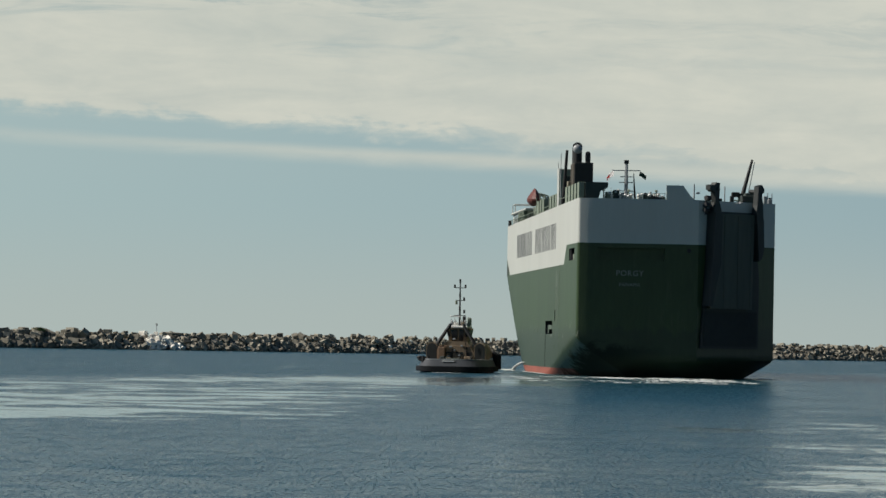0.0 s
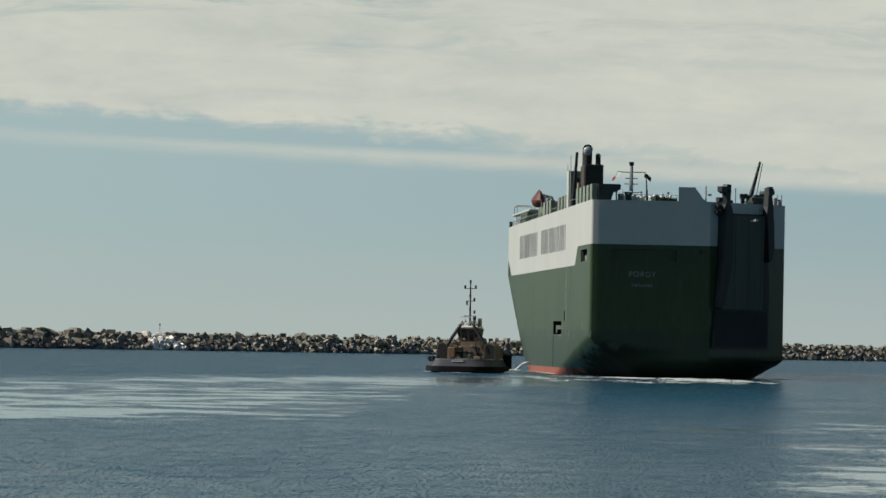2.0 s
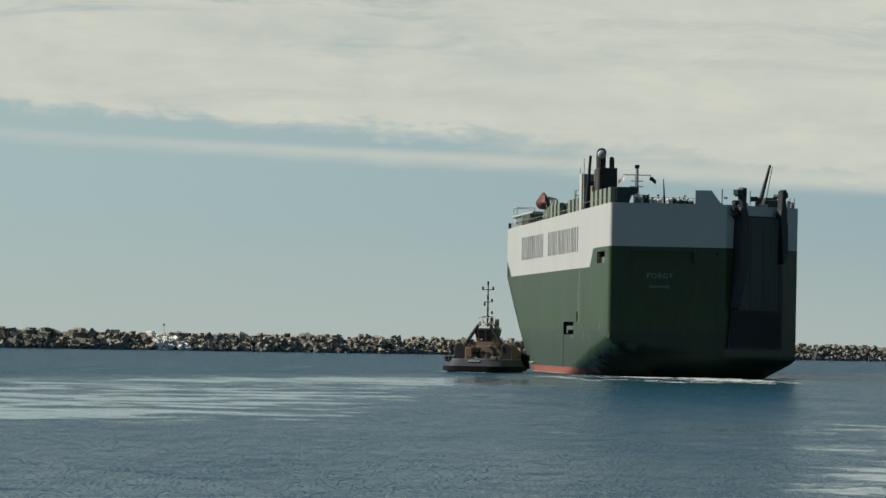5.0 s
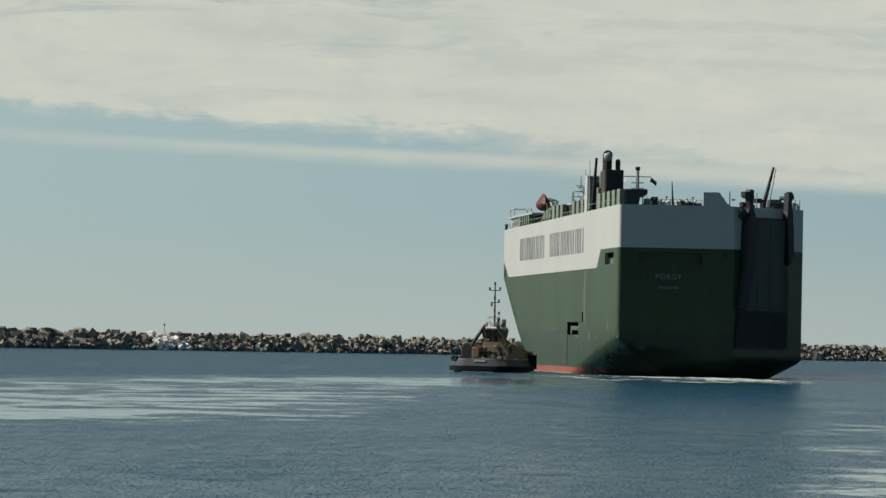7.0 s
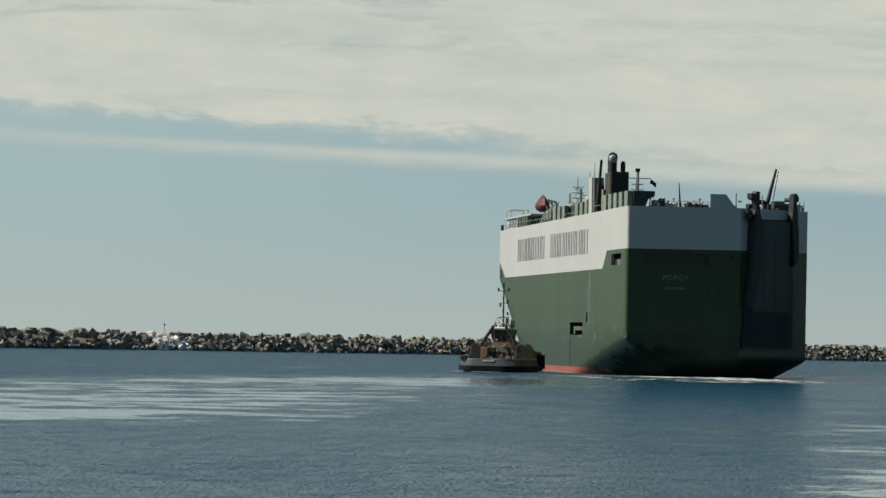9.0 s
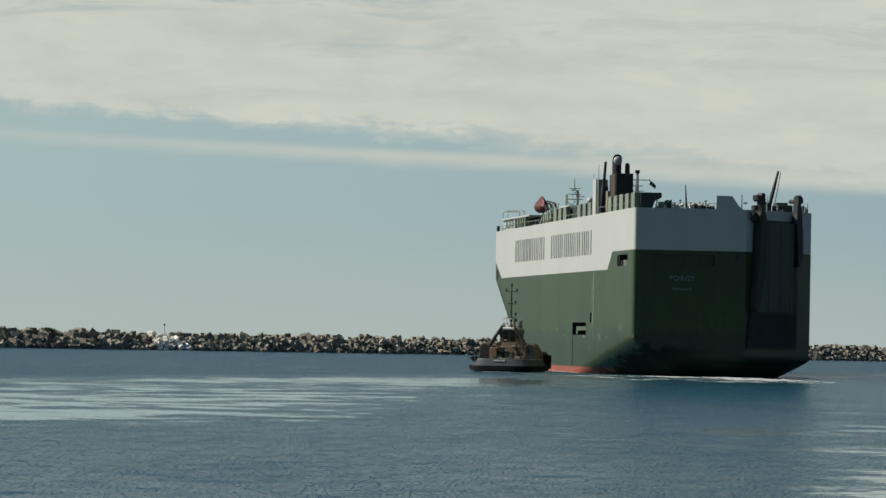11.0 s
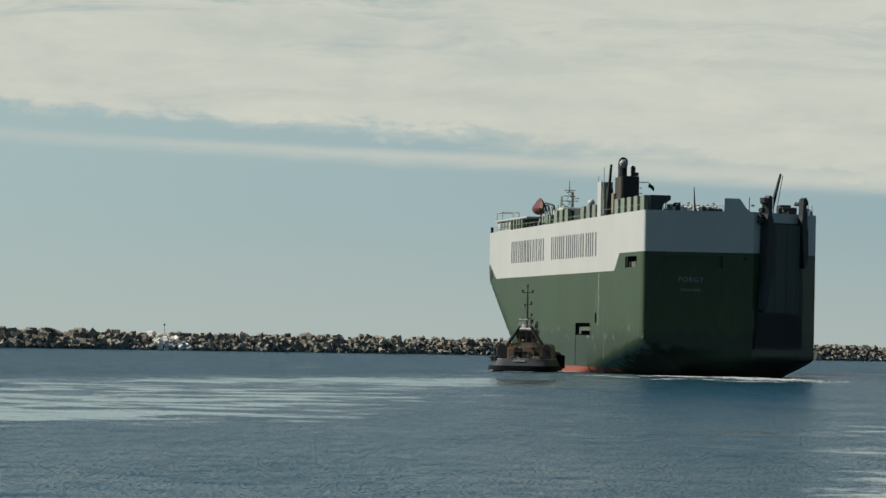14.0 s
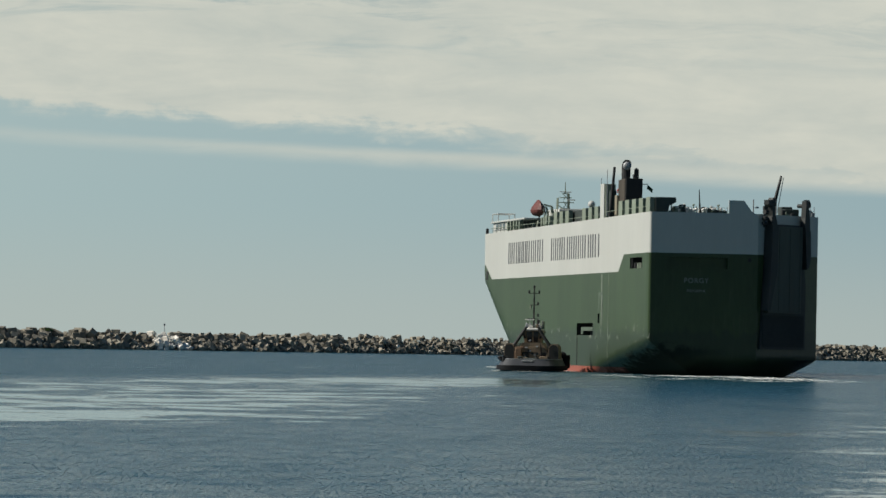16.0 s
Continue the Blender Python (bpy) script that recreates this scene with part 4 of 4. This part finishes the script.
def build_tug():
    tug = tagged(new("tug_boat"), "small harbour tug with brown deckhouse, grey hull and black fenders", "tug boat")
    bm = B()
    out = tug_outline()
    rings = []
    for k, z in ((0.86, lambda x: -1.0), (0.94, lambda x: 0.0), (1.0, lambda x: 1.0), (0.905, lambda x: tug_sheer(x)), (0.88, lambda x: tug_sheer(x)), (0.88, lambda x: 1.35)):
        rings.append([bm.verts.new((x * k, y * k, z(x))) for x, y in out])
    n = len(out)
    for a, b in zip(rings, rings[1:]):
        for i in range(n):
            bm.faces.new((a[i], a[(i + 1) % n], b[(i + 1) % n], b[i]))
    bm.faces.new(rings[-1])
    part("hull", bm, TUG_HULL, tug, "dark grey hull")
    part("belt_fender", belt(B(), tug_outline(0.4), lambda x: 0.25, lambda x: 1.05), RUBBER, tug, "black rubber belt fender")
    for i in range(9):
        a = radians(-64 + 16 * i)
        x, y = 11.9 * math.cos(a) ** 0.75, 5.6 * math.copysign(abs(math.sin(a)) ** 0.6, a)
        part("bow_fender", rod(B(), (x + 0.25, y * 1.03, 0.6), (x + 0.25, y * 1.03, 3.0), 0.75, seg=10), RUBBER, tug, "thick black bow fender block")
    # deckhouse, two tiers
    deckhouse = part("deckhouse", prism(B(), [(-3.5, -3.4, 1.3), (-3.5, -3.2, 3.0), (-3.5, -2.35, 4.3), (-3.5, 2.35, 4.3), (-3.5, 3.2, 3.0), (-3.5, 3.4, 1.3)], (11, 0, 0)), TUG_BUFF, tug, "brown painted deckhouse")
    part("boat_deck", box(B(), -3.3, 7.9, -2.5, 2.5, 4.3, 4.4, 0.03), TUG_BUFF, tug)
    part("upper_house", prism(B(), [(-3.2, -2.25, 4.38), (-3.2, -1.75, 5.15), (-3.2, 1.75, 5.15), (-3.2, 2.25, 4.38)], (8.6, 0, 0)), TUG_BUFF, tug)
    for y, mat in ((-2.3, SOOT), (0.9, TUG_WHITE), (2.1, HOUSE)):
        part("door", box(B(), -3.56, -3.48, y - 0.4, y + 0.4, 1.5, 3.4, 0.03), HOUSE if mat is TUG_WHITE else mat, deckhouse)
    for y in (-1.0, -0.2, 1.6):
        part("porthole", rod(B(), (-3.56, y, 3.2), (-3.48, y, 3.2), 0.25, seg=10), GLASS, deckhouse)
    part("fire_locker", box(B(), -4.6, -3.6, 1.7, 2.9, 1.3, 4.2, 0.1), LOCKER, tug, "orange-brown locker")
    for side in (-1, 1):
        part("bulwark_plate", prism(B(), [(x0, side * 4.35, z0) for x0, z0 in ((1.5, 1.3), (1.5, 4.5), (3.0, 4.45), (4.6, 4.1), (6.2, 3.6), (8.3, 3.3), (8.3, 1.3))], (0, side * 0.12, 0)), TUG_BUFF, tug, "brown bulwark plate curving down towards the bow")
    part("hatch_coaming", box(B(), -9.4, -7.8, -1.0, 1.0, 1.3, 1.9, 0.08), TUG_HULL, tug)
    part("deck_locker", box(B(), -5.2, -4.1, 0.6, 2.4, 1.3, 2.5, 0.1), TUG_BUFF, tug)
    part("deck_locker", box(B(), -5.0, -4.1, -3.2, -1.6, 1.3, 2.7, 0.1), TUG_BUFF, tug)
    part("bulwark_cap", belt(B(), [(x * 0.912, y * 0.912) for x, y in out], lambda x: tug_sheer(x) - 0.02, lambda x: tug_sheer(x) + 0.1), STEEL, tug, "worn pale bulwark capping")
    # wheelhouse, wider at the top
    bm = B()
    ring = []
    for z, h, x0, x1 in ((5.0, 1.45, -1.5, 3.2), (7.35, 1.95, -2.0, 3.6)):
        ring.append([bm.verts.new(p) for p in ((x0, -h, z), (x1 - 0.8, -h, z), (x1, -h + 0.9, z), (x1, h - 0.9, z), (x1 - 0.8, h, z), (x0, h, z))])
    for i in range(6):
        j = (i + 1) % 6
        bm.faces.new((ring[0][i], ring[0][j], ring[1][j], ring[1][i]))
    bm.faces.new(ring[0][::-1]), bm.faces.new(ring[1])
    wheelhouse = part("wheelhouse", bm, TUG_BUFF, tug, "dark brown wheelhouse flaring at the top")
    for y0, y1 in ((-1.62, -1.25), (-0.95, -0.2), (0.1, 1.0), (1.3, 1.62)):
        z0 = 5.25 if abs(y0) < 1 else 5.9
        part("window", prism(B(), [(-1.55 - 0.21 * (z0 - 5.0), y0 * 0.97, z0), (-1.55 - 0.21 * (z0 - 5.0), y1 * 0.97, z0), (-2.03, y1 * 1.12, 7.1), (-2.03, y0 * 1.12, 7.1)], (-0.04, 0, 0)), GLASS, wheelhouse, "dark wheelhouse window")
    for x in (-0.8, 0.6, 2.0):
        for side in (-1, 1):
            part("window", prism(B(), [(x - 0.5, side * 1.68, 5.9), (x + 0.5, side * 1.68, 5.9), (x + 0.5, side * 1.94, 7.1), (x - 0.5, side * 1.94, 7.1)], (0, side * 0.03, 0)), GLASS, wheelhouse)
    part("wheelhouse_roof", box(B(), -2.2, 3.8, -1.6, 1.6, 7.35, 7.75, 0.12), TUG_WHITE, wheelhouse, "white wheelhouse roof")
    for side in (-1, 1):
        bm = B()
        rod(bm, (-3.3, side * 3.5, 4.2), (-3.0, side * 1.2, 7.7), 0.32, 0.28, 10)
        rod(bm, (-3.0, side * 1.22, 7.65), (-2.9, side * 1.12, 8.0), 0.25, 0.25, 10)
        part("exhaust_stack", bm, SOOT, tug, "black sloping exhaust stack")
        arch = [(side * (4.0 + 0.95 * math.cos(a)), 4.15 + 0.85 * math.sin(a)) for a in [math.pi * k / 8 for k in range(9)]]
        arch = [(side * 5.05, 1.3)] + arch + [(side * 3.0, 1.3)]
        casing = part("engine_casing", prism(B(), [(-3.6, y, z) for y, z in arch], (5.2, 0, 0)), TUG_BUFF, tug, "arched brown engine casing")
        # flat black plate paints the shaded inside of the arch
        inner = [(side * 4.0 + (y - side * 4.0) * 0.86, 1.3 + (z - 1.3) * 0.95) for y, z in arch]
        part("casing_dark_plate", prism(B(), [(-3.66, y, z) for y, z in inner], (0.055, 0, 0)), DARK, casing, "black arched plate painted as a dark opening")
    bm = B()
    for y in (-1.2, -0.5, 0.5, 1.1):
        rod(bm, (-1.4, y, 7.7), (-1.4, y, 8.5), 0.06, seg=6)
        ball(bm, (-1.4, y, 8.5), 0.2, seg=8)
    box(bm, -1.5, -1.3, -1.3, 1.3, 8.2, 8.27)
    part("searchlight_rail", bm, STEEL, tug)
    for y, mat in ((-1.35, STEEL), (-0.8, TUG_BUFF), (0.3, TUG_WHITE), (1.1, STEEL)):
        part("roof_box", box(B(), -1.9, -1.0, y - 0.25, y + 0.25, 7.8, 8.25 + 0.2 * (y % 0.7), 0.06), mat, tug)
    part("life_raft", rod(B(), (0.4, 1.0, 8.1), (1.7, 1.0, 8.1), 0.33, seg=10), TUG_WHITE, tug, "white life raft canister")
    part("vent_cowl", rod(B(), (-1.0, -0.95, 7.7), (-1.2, -0.95, 9.3), 0.24, 0.28, 8), SOOT, tug)
    # mast with lights
    bm = B()
    rod(bm, (0, 0, 7.6), (0, 0, 15.1), 0.17, 0.1, 8)
    rod(bm, (0.7, 0, 7.6), (0, 0, 10.2), 0.1, seg=6)
    for z, w in ((14.0, 0.95), (11.9, 0.7), (9.4, 1.0)):
        box(bm, -0.06, 0.06, -w if z != 11.9 else -0.8, w if z != 11.9 else 0.7, z, z + 0.12)
    mast = part("mast", bm, SOOT, tug, "slender black mast with lights")
    for y, z in ((0, 15.2), (-0.9, 14.3), (0.9, 14.3), (0, 12.8), (-0.7, 12.2), (0, 10.6), (-0.75, 10.1), (0, 9.4)):
        part("mast_light", rod(B(), (-0.1, y, z - 0.25), (-0.1, y, z + 0.3), 0.17, seg=8), SOOT, mast)
    part("loop_aerial", rod(B(), (0, 0.6, 11.3), (0, 0.6, 11.9), 0.2, seg=8), POST, mast)
    part("radar_scanner", box(B(), -0.5, -0.3, -0.1, 1.5, 9.2, 9.4, 0.03), TUG_WHITE, mast)
    part("radio_box", box(B(), -0.8, 0.2, -2.0, -1.4, 7.7, 9.1, 0.1), POST, tug)
    # after deck: winch, towing bitts, bollards, rails, stairs
    bm = B()
    rod(bm, (-6.5, -1.0, 1.9), (-6.5, 1.0, 1.9), 0.5, seg=14)
    for y in (-1.1, 1.1):
        rod(bm, (-6.5, y - 0.1, 1.95), (-6.5, y + 0.1, 1.95), 0.62, seg=14)
    part("towing_winch", bm, HOUSE, tug)
    for y in (-3.6, 3.6, 4.4):
        part("bollard", rod(B(), (-10.2, y, 1.3), (-10.2, y, 2.7), 0.24, seg=10), SOOT, tug)
    for side in (-1, 1):
        bm = B()
        for k in range(7):
            rod(bm, (-3.85 + 1.9 * k, side * 2.85, 4.05), (-3.85 + 1.9 * k, side * 2.85, 4.95), 0.05, seg=6)
        for z in (4.5, 4.95):
            rod(bm, (-3.85, side * 2.85, z), (7.6, side * 2.85, z), 0.05, seg=6)
        part("rail", bm, HOUSE, tug)
    for y, z, w, h in ((2.5, 3.9, 0.35, 0.55), (1.7, 4.0, 0.3, 0.5)):
        part("life_ring_box", box(B(), -3.75, -3.5, y - w, y + w, z, z + h, 0.06), LOCKER, deckhouse, "faded orange life ring box")
    for y, z, r in ((1.2, 2.6, 0.22), (-0.6, 2.9, 0.18), (0.2, 3.7, 0.16), (-1.9, 2.2, 0.25)):
        part("deck_fitting", rod(B(), (-3.9, y, z), (-3.45, y, z), r, seg=8), STEEL if z > 2.5 else SOOT, deckhouse)
    for y0, z0, y1, z1 in ((2.9, 1.4, 2.3, 4.4), (-2.0, 1.4, -1.6, 5.0), (0.6, 1.4, 0.6, 3.9), (-0.9, 3.3, 1.6, 3.35)):
        part("pipe", rod(B(), (-3.62, y0, z0), (-3.56, y1, z1), 0.08, seg=6), RUBBER, deckhouse)
    for y, z in ((4.9, 2.1), (4.4, 2.3), (5.1, 2.4)):
        part("rope_coil", ball(B(), (-9.6, y, z), 0.42, (1, 1.1, 0.8), 8), SOOT, tug)
    for y, z0, z1 in ((-1.2, 7.7, 9.5), (-1.75, 7.7, 9.2), (0.55, 7.7, 9.0), (1.15, 7.7, 8.8)):
        part("aerial", rod(B(), (-1.2, y, z0), (-1.2, y + 0.1, z1), 0.06, seg=6), STEEL, tug)
    part("winch_motor", box(B(), -7.0, -6.0, 1.3, 2.2, 1.4, 2.7, 0.15), HOUSE, tug)
    for y, z in ((0.9, 4.1), (-1.0, 4.3), (0.3, 5.4)):
        part("floodlight", box(B(), -3.75, -3.5, y - 0.2, y + 0.2, z, z + 0.3, 0.05), STEEL, deckhouse)
    part("name_bar", box(B(), -11.75, -11.2, -1.0, 1.0, 1.8, 1.98), TUG_WHITE, tug, "white lettering bar on the stern")
    for a in (-50, -35, 35, 50):
        x, y = 10.9 * math.cos(radians(a)) ** 0.75, 5.5 * math.copysign(abs(math.sin(radians(a))) ** 0.6, a)
        bm = B()
        m = Matrix.Translation((x, y, 2.6)) @ Euler((0, math.pi / 2, math.atan2(y, x))).to_matrix().to_4x4()
        r = [[bm.verts.new(m @ Vector(((0.75 + 0.28 * math.cos(v)) * math.cos(u), (0.75 + 0.28 * math.cos(v)) * math.sin(u), 0.28 * math.sin(v)))) for v in [k * math.pi / 3 for k in range(6)]] for u in [k * math.pi / 6 for k in range(12)]]
        for i in range(12):
            for j in range(6):
                bm.faces.new((r[i][j], r[(i + 1) % 12][j], r[(i + 1) % 12][(j + 1) % 6], r[i][(j + 1) % 6]))
        part("tyre_fender", bm, RUBBER, tug)
    return tug


# x, y of the tug's mast and how far its bow points to the right of the view
TUG_ROWS = ((0, 4.30, 823, 9.0), (2, 5.55, 831, 10.0), (4, 7.26, 840, 11.0), (6.5, 8.80, 851, 12.5), (8, 9.90, 858.7, 13.0), (9, 10.75, 863, 13.0),
            (11.5, 12.70, 873.5, 10.0), (13, 14.30, 880, 8.5), (14, 15.3, 884.7, 7.5), (15, 16.1, 890, 6.7), (16, 16.68, 896, 6.2))


# ---------- foam and gulls ----------
def foam_patch(name, spots, seed, label):
    """Broken foam lying on the water: many small low flecks, moving with the vessel."""
    rnd = random.Random(seed)
    bm = B()
    for x0, x1, y0, y1, n, size in spots:
        for _ in range(4 * n):
            x, y, r = rnd.uniform(x0, x1), rnd.uniform(y0, y1), 0.55 * size * rnd.uniform(0.3, 1.2) * rnd.random() ** 0.4
            k = 7
            ring = [bm.verts.new((x + r * 0.9 * rnd.uniform(0.5, 1) * math.cos(2 * math.pi * i / k), y + r * 1.5 * rnd.uniform(0.5, 1.1) * math.sin(2 * math.pi * i / k), 0.01)) for i in range(k)]
            top = bm.verts.new((x, y, 0.03 + 0.4 * r * rnd.random()))
            for i in range(k):
                bm.faces.new((ring[i], ring[(i + 1) % k], top))
    return tagged(part(name, bm, FOAM), label, "foam", kind="stuff")


def discharge(bm):
    """Cooling water arching out of the ship's side in falling clots."""
    rnd = random.Random(3)
    for i in range(60):
        f = i / 59
        y, z = 2.3 * f, 1.55 + 0.15 * f - 1.65 * f * f
        r = 0.13 + 0.1 * f
        ball(bm, (125 + rnd.uniform(-0.2, 0.2), y, z + rnd.uniform(-0.04, 0.04)), r * rnd.uniform(0.8, 1.15), (1, 1.3, 0.8), 6)
    for _ in range(30):
        ball(bm, (125 + rnd.uniform(-1, 1), rnd.uniform(1.8, 3.4), rnd.uniform(0.0, 0.12)), rnd.uniform(0.1, 0.25), (1, 1.6, 0.5), 6)


def wake_clumps(seed, n, x0, x1, y0, y1, size):
    """Places for small clumps of foam, thinning out astern."""
    rnd = random.Random(seed)
    out = []
    for _ in range(n):
        x, y = x1 - (x1 - x0) * rnd.random() ** 1.6, rnd.uniform(y0, y1)
        w = rnd.uniform(1.0, 4.0)
        out.append((x - 3 * w, x + 2 * w, y - w, y + w, rnd.randint(8, 20), size * rnd.uniform(0.5, 1.2)))
    return out


def build_gull(name):
    gull = tagged(new(name), "small grey gull gliding over the harbour", "gull", group="gulls over the harbour")
    bm = B()
    ball(bm, (0, 0, 0), 0.17, (1.7, 0.5, 0.45), 10)
    ball(bm, (0.33, 0, 0.06), 0.09)
    part("body", bm, GULL, gull)
    for side in (-1, 1):
        part("wing", prism(B(), [(0.13, side * 0.06, 0.05), (0.16, side * 0.42, 0.17), (0.0, side * 0.8, 0.08), (-0.06, side * 0.4, 0.14), (-0.12, side * 0.06, 0.04)], (0, 0, 0.02)), GULL, gull)
    part("tail", prism(B(), [(-0.28, -0.05, 0), (-0.5, -0.1, 0), (-0.5, 0.1, 0), (-0.28, 0.05, 0)], (0, 0, 0.02)), GULL, gull)
    return gull


SEA = build_water()
build_breakwater()
SHIP = build_ship()
TUG = build_tug()
JET = B()
discharge(JET)
JET = tagged(part("discharge_water", JET, FOAM), "white jet of cooling water falling from the ship's side", "water jet", kind="stuff")
WAKE = foam_patch("stern_wake", [(-1.0, 4.5, -20, -9, 55, 0.4), (0, 4, -17, -12.5, 14, 1.0), (-6, 0, -19, -4, 25, 0.3), (-14, -6, -17, -2, 30, 0.3), (0, 5, -10, -3, 35, 0.3), (-2, 6, -4, 6, 30, 0.25), (10, 34, -33.2, -30.5, 40, 0.4), (150, 166, 0.3, 2.2, 60, 0.6), (60, 120, 0.2, 1.0, 30, 0.3)]
                  + wake_clumps(8, 30, -70, 0, -21, -4, 0.5) + wake_clumps(9, 22, -95, -15, -18, 14, 0.3), 5, "white broken foam churned up behind the ship's stern")
BOW_WAVE = foam_patch("tug_wash", ((-13.2, -12.4, -2.5, 2.5, 22, 0.28), (-12, 10, 5.8, 6.6, 20, 0.22)), 6, "thin white wash along the tug's stern")
GULL_A, GULL_B = build_gull("gull"), build_gull("gull")
# where each gull flies: seconds, metres to the right and height of the line of sight at 600 m
GULL_PATHS = (
    (GULL_B, ((0, 36.8, 22.6), (1.2, 37.9, 21.6), (2.0, 38.3, 20.5), (2.4, 40.0, 20.0), (2.8, 43.1, 19.3), (3.2, 48.0, 18.8), (3.6, 53.4, 18.9), (5, 72, 19), (9, 110, 24), (16, 150, 30))),
    (GULL_A, ((0, 57, 22.6), (1.4, 53.1, 22.0), (1.9, 54.8, 21.7), (2.4, 53.3, 21.0), (2.6, 52.3, 21.2), (3.0, 51.1, 21.4), (3.6, 54.3, 20.9), (4.0, 51.7, 20.5), (4.2, 53.0, 20.4), (5, 58, 20.4), (9, 80, 26), (16, 130, 30))))


def motions():
    walk(SHIP, [(t, pose(x, y, 0, 0, 0, 90 + a)) for t, x, y, a in SHIP_ROWS])
    walk(TUG, [(t, pose(x, y, 0, 0, 0, 90 - b)) for t, x, y, b in TUG_ROWS])
    walk(WAKE, [(t, pose(x, y, 0, 0, 0, 90 + a)) for t, x, y, a in SHIP_ROWS])
    walk(JET, [(t, pose(x, y, 0, 0, 0, 90 + a)) for t, x, y, a in SHIP_ROWS])
    walk(BOW_WAVE, [(t, pose(x, y, 0, 0, 0, 90 - b)) for t, x, y, b in TUG_ROWS])
    # the ripples drift slowly towards the quay
    walk(SEA, [(0, pose(-0.8, 5, 0)), (8, pose(0, 0, 0)), (16, pose(0.8, -5, 0))])
    for gull, rows in GULL_PATHS:
        walk(gull, [(t, pose(x, 600, z, 12, 0, 0)) for t, x, z in rows])


motions()
